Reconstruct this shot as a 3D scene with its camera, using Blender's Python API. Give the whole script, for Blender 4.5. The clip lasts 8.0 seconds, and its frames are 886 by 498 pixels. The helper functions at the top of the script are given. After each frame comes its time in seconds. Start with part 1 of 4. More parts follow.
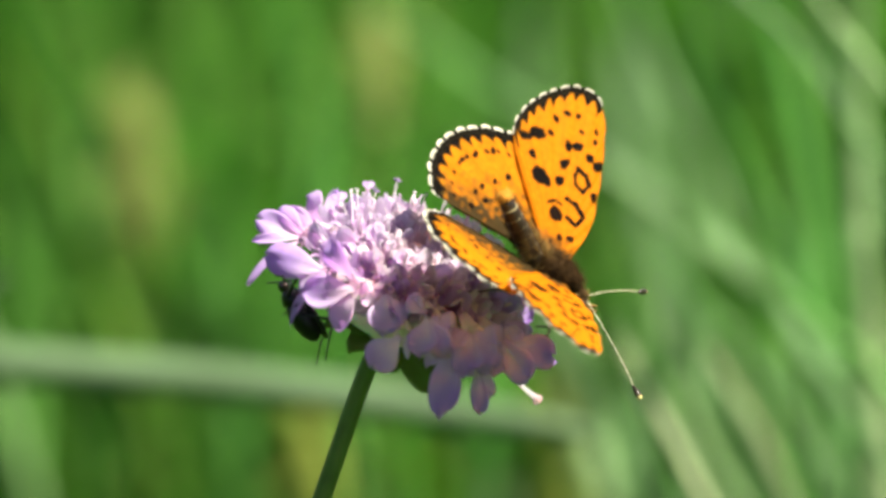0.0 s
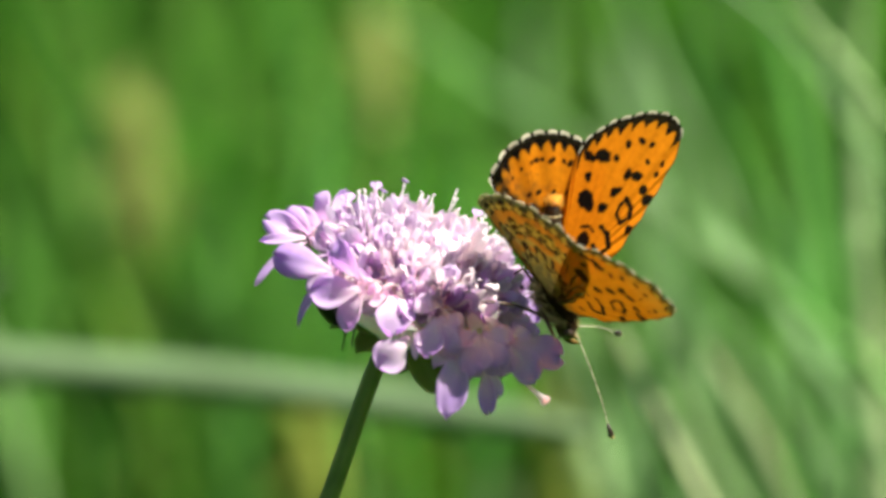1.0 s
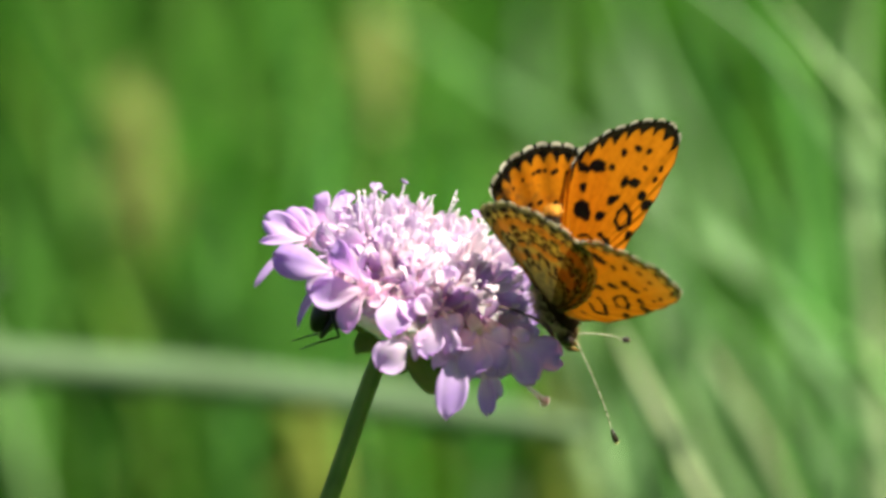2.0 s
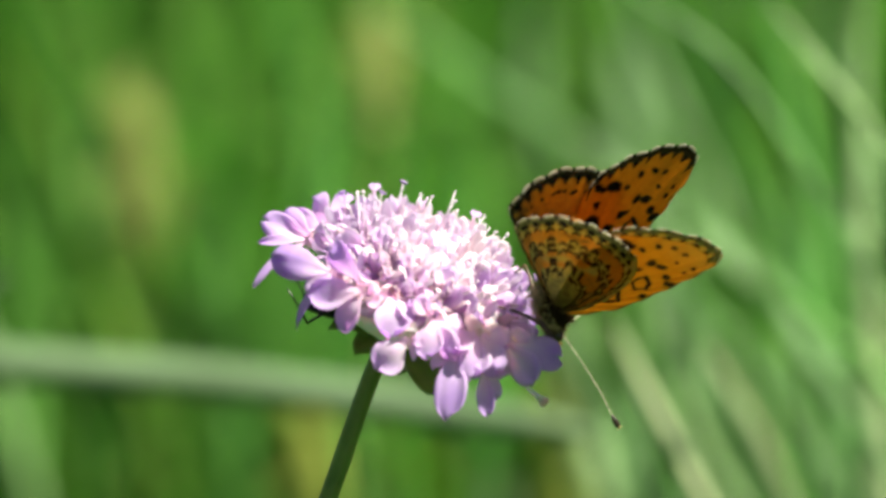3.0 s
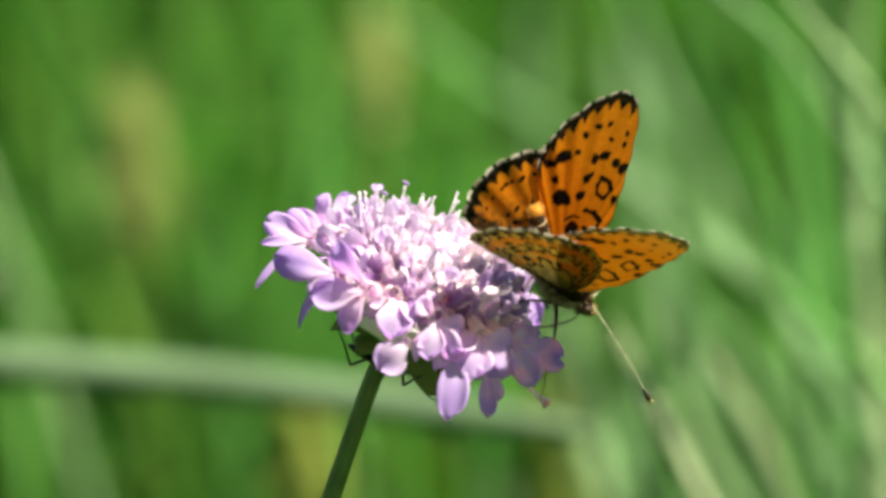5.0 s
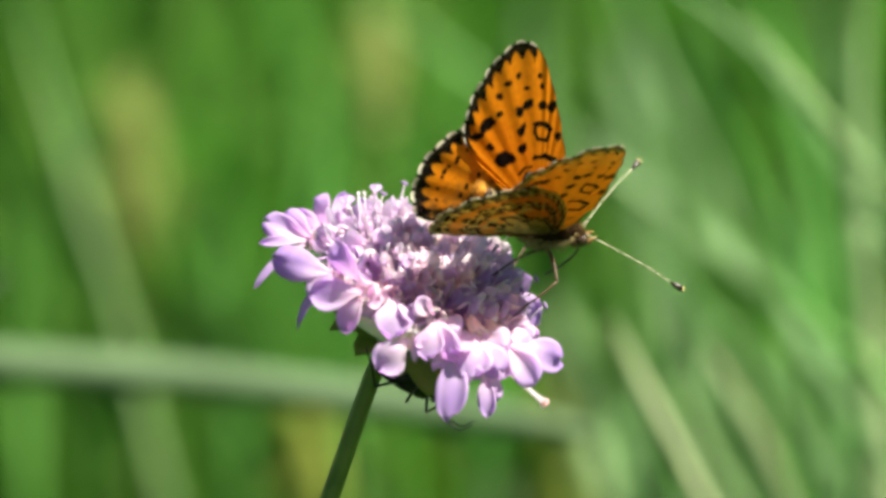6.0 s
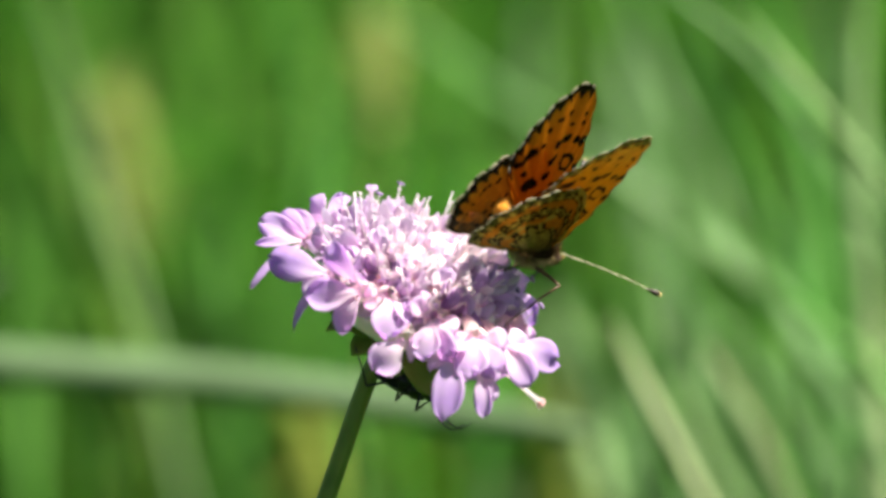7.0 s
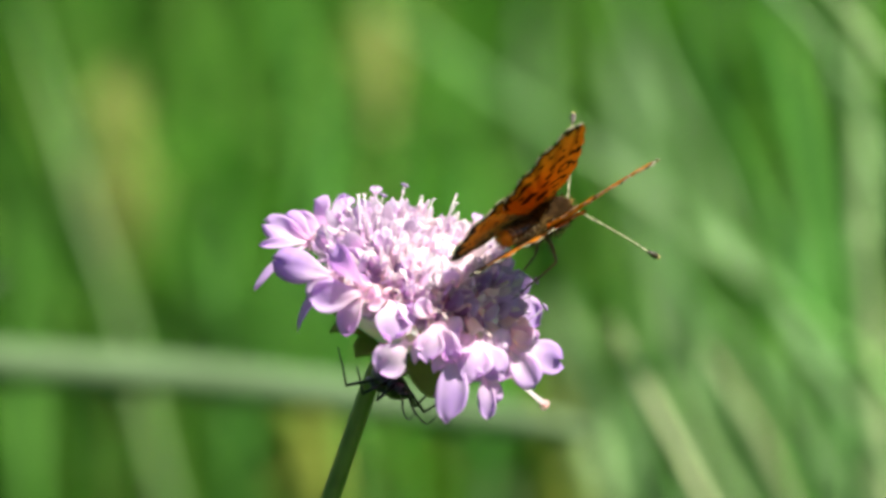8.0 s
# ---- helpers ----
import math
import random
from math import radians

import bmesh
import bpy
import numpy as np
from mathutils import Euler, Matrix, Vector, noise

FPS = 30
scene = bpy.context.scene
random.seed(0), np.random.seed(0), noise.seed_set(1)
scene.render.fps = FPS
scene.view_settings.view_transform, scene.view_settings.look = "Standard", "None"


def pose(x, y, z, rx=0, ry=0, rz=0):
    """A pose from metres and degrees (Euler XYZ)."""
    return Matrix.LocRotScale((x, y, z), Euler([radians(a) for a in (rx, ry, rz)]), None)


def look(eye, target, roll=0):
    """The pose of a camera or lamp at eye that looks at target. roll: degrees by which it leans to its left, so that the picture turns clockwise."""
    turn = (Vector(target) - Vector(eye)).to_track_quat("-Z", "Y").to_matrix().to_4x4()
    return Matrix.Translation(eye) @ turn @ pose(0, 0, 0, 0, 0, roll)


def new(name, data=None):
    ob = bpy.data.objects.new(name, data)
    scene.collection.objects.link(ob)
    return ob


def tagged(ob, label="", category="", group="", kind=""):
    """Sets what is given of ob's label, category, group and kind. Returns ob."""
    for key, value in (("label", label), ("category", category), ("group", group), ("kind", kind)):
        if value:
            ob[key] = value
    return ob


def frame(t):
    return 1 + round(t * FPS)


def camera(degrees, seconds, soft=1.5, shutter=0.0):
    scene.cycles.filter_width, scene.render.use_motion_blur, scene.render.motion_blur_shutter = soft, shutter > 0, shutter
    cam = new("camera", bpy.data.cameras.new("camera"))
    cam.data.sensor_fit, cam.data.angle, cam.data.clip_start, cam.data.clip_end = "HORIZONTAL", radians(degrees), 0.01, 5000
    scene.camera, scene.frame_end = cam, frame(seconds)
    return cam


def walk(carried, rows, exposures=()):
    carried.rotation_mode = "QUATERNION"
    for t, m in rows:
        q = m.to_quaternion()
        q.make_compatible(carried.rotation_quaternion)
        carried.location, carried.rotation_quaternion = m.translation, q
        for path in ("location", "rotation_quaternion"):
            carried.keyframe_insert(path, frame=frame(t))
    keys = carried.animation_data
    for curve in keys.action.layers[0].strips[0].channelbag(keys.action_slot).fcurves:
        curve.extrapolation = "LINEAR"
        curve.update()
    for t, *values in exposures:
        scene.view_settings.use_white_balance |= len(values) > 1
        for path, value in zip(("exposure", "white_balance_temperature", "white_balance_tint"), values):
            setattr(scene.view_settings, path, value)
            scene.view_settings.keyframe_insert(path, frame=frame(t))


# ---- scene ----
cam = camera(10.7, 8.0, soft=3.4, shutter=0.0)
TILT = radians(12)
CENTRE = Vector((0, 0, 0.45))
EYE = look(CENTRE + 0.42 * Vector((0, -math.cos(TILT), math.sin(TILT))), CENTRE)
walk(cam, [(0.0, EYE), (8.0, EYE)])
# long lens close up: shallow depth of field
cam.data.dof.use_dof = True
cam.data.dof.focus_distance = 0.4185
cam.data.dof.aperture_fstop = 20.0

# axes of the flower: x to the right, y up the tilted view, z toward the lens, in metres round CENTRE
STAGE = Matrix.Translation(CENTRE) @ EYE.to_3x3().to_4x4()


# ---------------------------------------------------------------- light
SUN_WAY = (EYE.to_3x3() @ Vector((0.50, 0.775, 0.385))).normalized()
world = bpy.data.worlds.new("meadow_sky")
scene.world = world
world.use_nodes = True
wn = world.node_tree
sky = wn.nodes.new("ShaderNodeTexSky")
sky.sky_type = "NISHITA"
sky.sun_disc = False
sky.sun_elevation = math.asin(SUN_WAY.z)
sky.sun_rotation = math.atan2(SUN_WAY.x, SUN_WAY.y)
wn.links.new(sky.outputs[0], wn.nodes["Background"].inputs[0])
wn.nodes["Background"].inputs[1].default_value = 0.030
sun_data = bpy.data.lights.new("sun", "SUN")
sun_data.energy = 5.0
sun_data.angle = radians(0.53)
sun_data.color = (1.0, 0.945, 0.78)
sun = new("sun", sun_data)
sun.matrix_world = look(CENTRE + SUN_WAY * 3, CENTRE)
scene.view_settings.exposure = 1.73


# ---------------------------------------------------------------- materials
def material(name):
    m = bpy.data.materials.new(name)
    m.use_nodes = True
    m.node_tree.nodes.clear()
    return m, m.node_tree.nodes, m.node_tree.links


def ramp(nodes, stops):
    r = nodes.new("ShaderNodeValToRGB")
    while len(r.color_ramp.elements) < len(stops):
        r.color_ramp.elements.new(0.5)
    for e, (p, c) in zip(r.color_ramp.elements, stops):
        e.position, e.color = p, (*c, 1)
    return r


def noise_tex(nodes, links, scale, detail=3.0, coord="Object"):
    tc = nodes.new("ShaderNodeTexCoord")
    n = nodes.new("ShaderNodeTexNoise")
    n.inputs["Scale"].default_value, n.inputs["Detail"].default_value = scale, detail
    links.new(tc.outputs[coord], n.inputs["Vector"])
    return n


def mix(nodes, links, a, b, fac, blend="MIX"):
    m = nodes.new("ShaderNodeMix")
    m.data_type, m.blend_type = "RGBA", blend
    for sock, v in ((m.inputs[0], fac), (m.inputs[6], a), (m.inputs[7], b)):
        if isinstance(v, (int, float)):
            sock.default_value = v
        elif isinstance(v, tuple):
            sock.default_value = (*v, 1)
        else:
            links.new(v, sock)
    return m.outputs[2]


def thin(nodes, links, colour, through_colour, share, rough, height=None, bump=0.2, dist=0.0002, spec=0.3, deep=0.0):
    """A leaf-like surface: reflects and lets light through."""
    p = nodes.new("ShaderNodeBsdfPrincipled")
    p.inputs["Roughness"].default_value = rough
    p.inputs["Specular IOR Level"].default_value = spec
    if deep:
        p.inputs["Subsurface Weight"].default_value = 1.0
        p.inputs["Subsurface Scale"].default_value = deep
        p.inputs["Subsurface Radius"].default_value = (1.0, 0.78, 0.84)
    tr = nodes.new("ShaderNodeBsdfTranslucent")
    ms = nodes.new("ShaderNodeMixShader")
    ms.inputs[0].default_value = share
    out = nodes.new("ShaderNodeOutputMaterial")
    for c, s in ((colour, p.inputs["Base Color"]), (through_colour, tr.inputs[0])):
        if isinstance(c, tuple):
            s.default_value = (*c, 1)
        else:
            links.new(c, s)
    if height is not None:
        b = nodes.new("ShaderNodeBump")
        b.inputs["Strength"].default_value, b.inputs["Distance"].default_value = bump, dist
        links.new(height, b.inputs["Height"])
        links.new(b.outputs[0], p.inputs["Normal"])
    links.new(p.outputs[0], ms.inputs[1])
    links.new(tr.outputs[0], ms.inputs[2])
    links.new(ms.outputs[0], out.inputs[0])


def leafy(name, stops, share=0.35, rough=0.5, scale=40.0, island=False, patches=()):
    """Green plant matter, varied from piece to piece and along its fibres."""
    m, n, l = material(name)
    if island:
        g = n.new("ShaderNodeNewGeometry")
        rnd = g.outputs["Random Per Island"]
    else:
        rnd = n.new("ShaderNodeObjectInfo").outputs["Random"]
    col = ramp(n, stops)
    l.new(rnd, col.inputs[0])
    nz = noise_tex(n, l, scale, 4)
    shade = ramp(n, [(0.3, (0.72, 0.74, 0.62)), (0.7, (1.12, 1.08, 1.0))])
    l.new(nz.outputs[0], shade.inputs[0])
    c = mix(n, l, col.outputs[0], shade.outputs[0], 1.0, "MULTIPLY")
    # patches of darker and of withering growth
    for size, stops_ in patches:
        pn = noise_tex(n, l, size, 2)
        pr = ramp(n, stops_)
        l.new(pn.outputs[0], pr.inputs[0])
        c = mix(n, l, c, pr.outputs[0], 1.0, "MULTIPLY")
    t = mix(n, l, c, (1.0, 1.15, 0.5), 1.0, "MULTIPLY")
    thin(n, l, c, t, share, rough, nz.outputs[0], 0.3, 0.0004, 0.15)
    return m


def petal_material(name, base, edge, share=0.4, glow=(1.0, 0.87, 0.88), soft=0.0):
    m, n, l = material(name)
    tc = n.new("ShaderNodeTexCoord")
    sx = n.new("ShaderNodeSeparateXYZ")
    l.new(tc.outputs["Object"], sx.inputs[0])
    mp = n.new("ShaderNodeMapRange")
    mp.inputs[1].default_value, mp.inputs[2].default_value = 0.0005, 0.0048
    l.new(sx.outputs[0], mp.inputs[0])
    nz = noise_tex(n, l, 420, 4)
    mth = n.new("ShaderNodeMath")
    mth.operation = "MULTIPLY_ADD"
    mth.inputs[1].default_value, mth.inputs[2].default_value = 1.1, -0.55
    l.new(nz.outputs[0], mth.inputs[0])
    add = n.new("ShaderNodeMath")
    add.operation = "ADD"
    l.new(mth.outputs[0], add.inputs[0])
    l.new(mp.outputs[0], add.inputs[1])
    oi = n.new("ShaderNodeObjectInfo")
    deep = mix(n, l, edge, tuple(min(1, c * f) for c, f in zip(edge, (0.76, 0.68, 0.88))), oi.outputs["Random"])
    c = mix(n, l, base, deep, add.outputs[0])
    # fine veins along the petal
    w = n.new("ShaderNodeTexWave")
    w.bands_direction = "Y"
    w.inputs["Scale"].default_value = 420
    w.inputs["Distortion"].default_value = 2.0
    l.new(tc.outputs["Object"], w.inputs["Vector"])
    warm = mix(n, l, c, glow, 1.0, "MULTIPLY")
    thin(n, l, c, warm, share, 0.6, w.outputs[1], 0.2, 0.00006, 0.1, soft)
    return m


def plain(name, colour, rough=0.5, scale=900.0, dark=0.6, spec=0.4, share=0.0, bump=0.3, dist=0.0001, deep=0.0):
    m, n, l = material(name)
    nz = noise_tex(n, l, scale, 4)
    r = ramp(n, [(0.3, tuple(c * dark for c in colour)), (0.7, colour)])
    l.new(nz.outputs[0], r.inputs[0])
    thin(n, l, r.outputs[0], r.outputs[0], share, rough, nz.outputs[0], bump, dist, spec, deep)
    return m


LILAC = petal_material("lilac_petal", (0.95, 0.87, 0.95), (0.72, 0.55, 0.89), 0.70, (1.0, 0.84, 0.95))
PALE = petal_material("pale_floret", (0.97, 0.82, 0.84), (0.95, 0.92, 0.93), 0.76, (1.0, 0.95, 0.95), 0.0035)
VIOLET = petal_material("violet_lobe", (0.60, 0.44, 0.74), (0.50, 0.31, 0.66), 0.5)
MID = petal_material("pale_lilac_floret", (0.96, 0.78, 0.86), (0.91, 0.82, 0.94), 0.76, (1.0, 0.91, 0.95), 0.0035)
BUD = petal_material("pink_bud", (0.62, 0.54, 0.36), (0.70, 0.46, 0.50), 0.35)
STAMEN = plain("stamen", (0.88, 0.80, 0.86), 0.5, 2000, 0.85, share=0.35)
ANTHER = plain("anther", (0.22, 0.15, 0.30), 0.6, 3000, 0.6)
STEM = leafy("stem_green", [(0.0, (0.115, 0.19, 0.03)), (1.0, (0.115, 0.19, 0.03))], 0.0, 0.45, 300)
BRACT = leafy("bract_green", [(0.0, (0.13, 0.22, 0.03)), (1.0, (0.17, 0.26, 0.04))], 0.25, 0.5, 300)
# Paler than a green receptacle, to brighten the shaded gaps between florets.
CORE = plain("gap_fill_receptacle", (0.97, 0.82, 0.80), 0.7, 800, 0.92, share=0.2, deep=0.004)
FUR = plain("brown_fur", (0.030, 0.015, 0.004), 0.9, 1500, 0.35, 0.08)
FUR_PALE = plain("pale_fur", (0.15, 0.09, 0.026), 0.85, 1500, 0.5, 0.1)
CHITIN = plain("dark_chitin", (0.026, 0.017, 0.010), 0.35, 1500, 0.6)
FUR_GOLD = plain("gold_fur", (0.58, 0.44, 0.18), 0.8, 1500, 0.5)
RING = plain("pale_rings", (0.34, 0.27, 0.14), 0.7, 1500, 0.7)
EYE_MAT = plain("eye_brown", (0.05, 0.03, 0.02), 0.18, 3000, 0.7, 0.5)
LEG_MAT = plain("leg_brown", (0.085, 0.048, 0.022), 0.5, 2000, 0.5)
PALE_LEG = plain("antenna_pale", (0.52, 0.50, 0.32), 0.5, 1500, 0.75)
TAN_TIP = plain("tan_tip", (0.72, 0.34, 0.03), 0.7, 1500, 0.6, share=0.3)
CLUB_TIP = plain("club_tip", (0.75, 0.62, 0.25), 0.5, 2000, 0.8)
BUG_MAT = plain("bug_dark", (0.007, 0.007, 0.006), 0.3, 900, 0.5, 0.3)
BUG_SIDE = plain("bug_olive", (0.007, 0.007, 0.005), 0.35, 900, 0.4, 0.3)
GRASS = leafy("grass", [(0.0, (0.049, 0.215, 0.017)), (0.35, (0.086, 0.312, 0.030)), (0.7, (0.128, 0.386, 0.062)), (1.0, (0.205, 0.405, 0.090))], 0.5, 0.65, 60, True,
              ((22, [(0.36, (0.60, 0.62, 0.64)), (0.52, (1.0, 1.0, 1.0)), (0.66, (1.45, 1.3, 1.4))]), (7, [(0.38, (0.78, 0.80, 0.72)), (0.60, (1.35, 1.15, 1.1))])))
BLADE = leafy("broad_blade", [(0.0, (0.082, 0.28, 0.052)), (1.0, (0.13, 0.32, 0.075))], 0.3, 0.45, 60)
# Darker copy of the blade green: shade put into the colour.
SHADED = leafy("shaded_green_blade", [(0.0, (0.035, 0.12, 0.012)), (1.0, (0.05, 0.15, 0.018))], 0.3, 0.5, 60)
DRY = leafy("dry_straw", [(0.0, (0.37, 0.43, 0.15)), (1.0, (0.41, 0.46, 0.17))], 0.5, 0.6, 60)
STALK = leafy("grey_stalk", [(0.0, (0.098, 0.162, 0.088)), (1.0, (0.098, 0.162, 0.088))], 0.2, 0.5, 60)
SILVER = leafy("grey_green_blade", [(0.0, (0.14, 0.275, 0.118)), (1.0, (0.185, 0.32, 0.155))], 0.22, 0.45, 60)
OLIVE_GRASS = leafy("olive_grass", [(0.0, (0.20, 0.27, 0.042)), (1.0, (0.24, 0.30, 0.06))], 0.4, 0.6, 60)
BRIGHT = leafy("bright_grass", [(0.0, (0.42, 0.50, 0.31)), (1.0, (0.46, 0.53, 0.35))], 0.3, 0.5, 60)
PALE_GRASS = leafy("pale_grass", [(0.0, (0.205, 0.345, 0.155)), (1.0, (0.26, 0.395, 0.195))], 0.25, 0.5, 60)
SOIL = plain("meadow_soil", (0.06, 0.17, 0.014), 0.9, 9, 0.35, 0.1, 0.0, 0.6, 0.02)


def wing_material(name, gamma, share, gaps):
    m, n, l = material(name)
    at = n.new("ShaderNodeAttribute")
    at.attribute_name = "scales"
    nz = noise_tex(n, l, 2600, 3)
    sh = ramp(n, [(0.25, (0.84, 0.80, 0.75)), (0.75, (1.06, 1.06, 1.0))])
    l.new(nz.outputs[0], sh.inputs[0])
    c = mix(n, l, at.outputs[0], sh.outputs[0], 1.0, "MULTIPLY")
    g = n.new("ShaderNodeGamma")
    g.inputs[1].default_value = gamma
    l.new(c, g.inputs[0])
    thin(n, l, c, g.outputs[0], share, 0.7, nz.outputs[0], 0.12, 0.00003, 0.05)
    # light passes straight between the scales, tinted by them
    out = next(k for k in n if k.type == "OUTPUT_MATERIAL")
    scaly = out.inputs[0].links[0].from_socket
    clear = n.new("ShaderNodeBsdfTransparent")
    tint = n.new("ShaderNodeGamma")
    tint.inputs[1].default_value = 0.30
    l.new(c, tint.inputs[0])
    l.new(tint.outputs[0], clear.inputs[0])
    both = n.new("ShaderNodeMixShader")
    both.inputs[0].default_value = gaps
    l.new(scaly, both.inputs[1])
    l.new(clear.outputs[0], both.inputs[2])
    l.new(both.outputs[0], out.inputs[0])
    return m


FORE_SCALES = wing_material("forewing_scales", 0.62, 0.26, 0.34)
HIND_SCALES = wing_material("hindwing_scales", 0.50, 0.24, 0.30)


# ---------------------------------------------------------------- mesh tools
def obj(name, bm, mat, smooth=True):
    me = bpy.data.meshes.new(name)
    if isinstance(bm, tuple):
        me.from_pydata(bm[0], [], bm[1])
    else:
        bm.to_mesh(me)
        bm.free()
    me.materials.append(mat)
    if smooth:
        me.polygons.foreach_set("use_smooth", [True] * len(me.polygons))
    me.update()
    return new(name, me)


def part(name, bm, mat, parent, label="", m=None, smooth=True):
    ob = obj(name, bm, mat, smooth)
    ob.parent = parent
    if m is not None:
        ob.matrix_basis = m
    return tagged(ob, label)


def share(name, mesh, parent, m):
    ob = new(name, mesh)
    ob.parent = parent
    ob.matrix_basis = m
    return ob


def empty(name, m, label, category, group="", kind=""):
    e = new(name)
    e.empty_display_size = 0.005
    e.matrix_basis = m
    return tagged(e, label, category, group, kind)


def aim(p, d, up=(0, 0, 1), roll=0.0):
    """A pose at p whose x axis points along d and whose z axis leans to up."""
    x = Vector(d).normalized()
    u = Vector(up)
    y = u.cross(x)
    if y.length < 1e-6:
        y = Vector((0, 1, 0)).cross(x)
    y.normalize()
    z = x.cross(y)
    m = Matrix((x, y, z)).transposed().to_4x4()
    return Matrix.Translation(p) @ m @ Matrix.Rotation(roll, 4, "X")


def tube(points, radii, sides=8, caps=True):
    """Vertices and faces of a round, tapering tube along points."""
    pts = [Vector(p) for p in points]
    v, f = [], []
    u = None
    for i, p in enumerate(pts):
        d = (pts[min(i + 1, len(pts) - 1)] - pts[max(i - 1, 0)]).normalized()
        if u is None:
            u = d.orthogonal().normalized()
        u = (u - d * u.dot(d)).normalized()
        w = d.cross(u)
        for k in range(sides):
            a = 2 * math.pi * k / sides
            v.append(p + radii[i] * (math.cos(a) * u + math.sin(a) * w))
    for i in range(len(pts) - 1):
        for k in range(sides):
            a, b = i * sides + k, i * sides + (k + 1) % sides
            f.append((a, b, b + sides, a + sides))
    if caps:
        f.append(tuple(range(sides - 1, -1, -1)))
        f.append(tuple(range(len(v) - sides, len(v))))
    return v, f


def joined(*pieces):
    v, f = [], []
    for pv, pf in pieces:
        o = len(v)
        v += list(pv)
        f += [tuple(i + o for i in q) for q in pf]
    return v, f


def moved(piece, m):
    return [m @ Vector(p) for p in piece[0]], piece[1]


def spline(pts, n):
    """Catmull-Rom points along pts."""
    pts = [Vector(p) for p in pts]
    ext = [2 * pts[0] - pts[1]] + pts + [2 * pts[-1] - pts[-2]]
    out = []
    for k in range(n):
        s = k / (n - 1) * (len(pts) - 1)
        i = min(int(s), len(pts) - 2)
        t = s - i
        a, b, c, d = ext[i:i + 4]
        out.append(0.5 * (2 * b + (c - a) * t + (2 * a - 5 * b + 4 * c - d) * t * t + (3 * b - a - 3 * c + d) * t ** 3))
    return out


def ball(rx, ry, rz, rings=10, sides=12, bump=0.0):
    v, f = [], []
    for i in range(rings + 1):
        a = math.pi * i / rings
        for k in range(sides):
            b = 2 * math.pi * k / sides
            s = 1 + bump * noise.noise(Vector((3 * math.cos(a), 3 * math.sin(a) * math.cos(b), 3 * math.sin(a) * math.sin(b))))
            v.append(Vector((rx * math.cos(a) * s, ry * math.sin(a) * math.cos(b) * s, rz * math.sin(a) * math.sin(b) * s)))
    for i in range(rings):
        for k in range(sides):
            a, b = i * sides + k, i * sides + (k + 1) % sides
            f.append((a, a + sides, b + sides, b))
    return v, f


MM = 0.001


# ---------------------------------------------------------------- ground and meadow
def ground():
    n = 60
    v, f = [], []
    for i in range(n + 1):
        for k in range(n + 1):
            a, b = (i / n * 2 - 1), (k / n * 2 - 1)
            x, y = 300 * a ** 3 * abs(a) ** 1.5, 300 * b ** 3 * abs(b) ** 1.5
            v.append((x, y, 0.03 * noise.noise(Vector((x * 0.7, y * 0.7, 0))) * min(1.0, max(0.0, y * 0.5))))
    for i in range(n):
        for k in range(n):
            a = i * (n + 1) + k
            f.append((a, a + n + 1, a + n + 2, a + 1))
    g = obj("ground", (v, f), SOIL)
    tagged(g, "meadow soil with green moss and litter", "ground", kind="structure")


def blade(root, tip, width, sag, steps=9, fold=0.25, twist=0.0):
    """A grass blade: folded along its midrib, tapering to the tip, with thickness."""
    root, tip = Vector(root), Vector(tip)
    v, f = [], []
    d = tip - root
    side0 = Vector((1, 0, 0)) if abs(d.normalized().x) < 0.8 else Vector((0, 0, 1))
    for i in range(steps + 1):
        t = i / steps
        p = root + d * t + Vector((0, 0, 1)) * sag * 4 * t * (1 - t)
        tan = (d + Vector((0, 0, 1)) * sag * 4 * (1 - 2 * t)).normalized()
        s = (side0 - tan * side0.dot(tan)).normalized()
        s = Matrix.Rotation(twist * t, 3, tan) @ s
        nn = tan.cross(s)
        w = width * (0.75 + 0.6 * t) * (1 - t) ** 0.45 if t > 0.4 else width * (0.75 + 0.6 * t) * 0.6 ** 0.45 * (1 + 0.35 * (0.4 - t))
        w = max(w, width * 0.04)
        v += [p - s * w / 2, p - nn * fold * w * 0.5, p + s * w / 2, p - nn * (fold * w * 0.5 + width * 0.05)]
    for i in range(steps):
        a, b = i * 4, i * 4 + 4
        f += [(a, a + 1, b + 1, b), (a + 1, a + 2, b + 2, b + 1), (a + 2, a + 3, b + 3, b + 2), (a + 3, a, b, b + 3)]
    return v, f


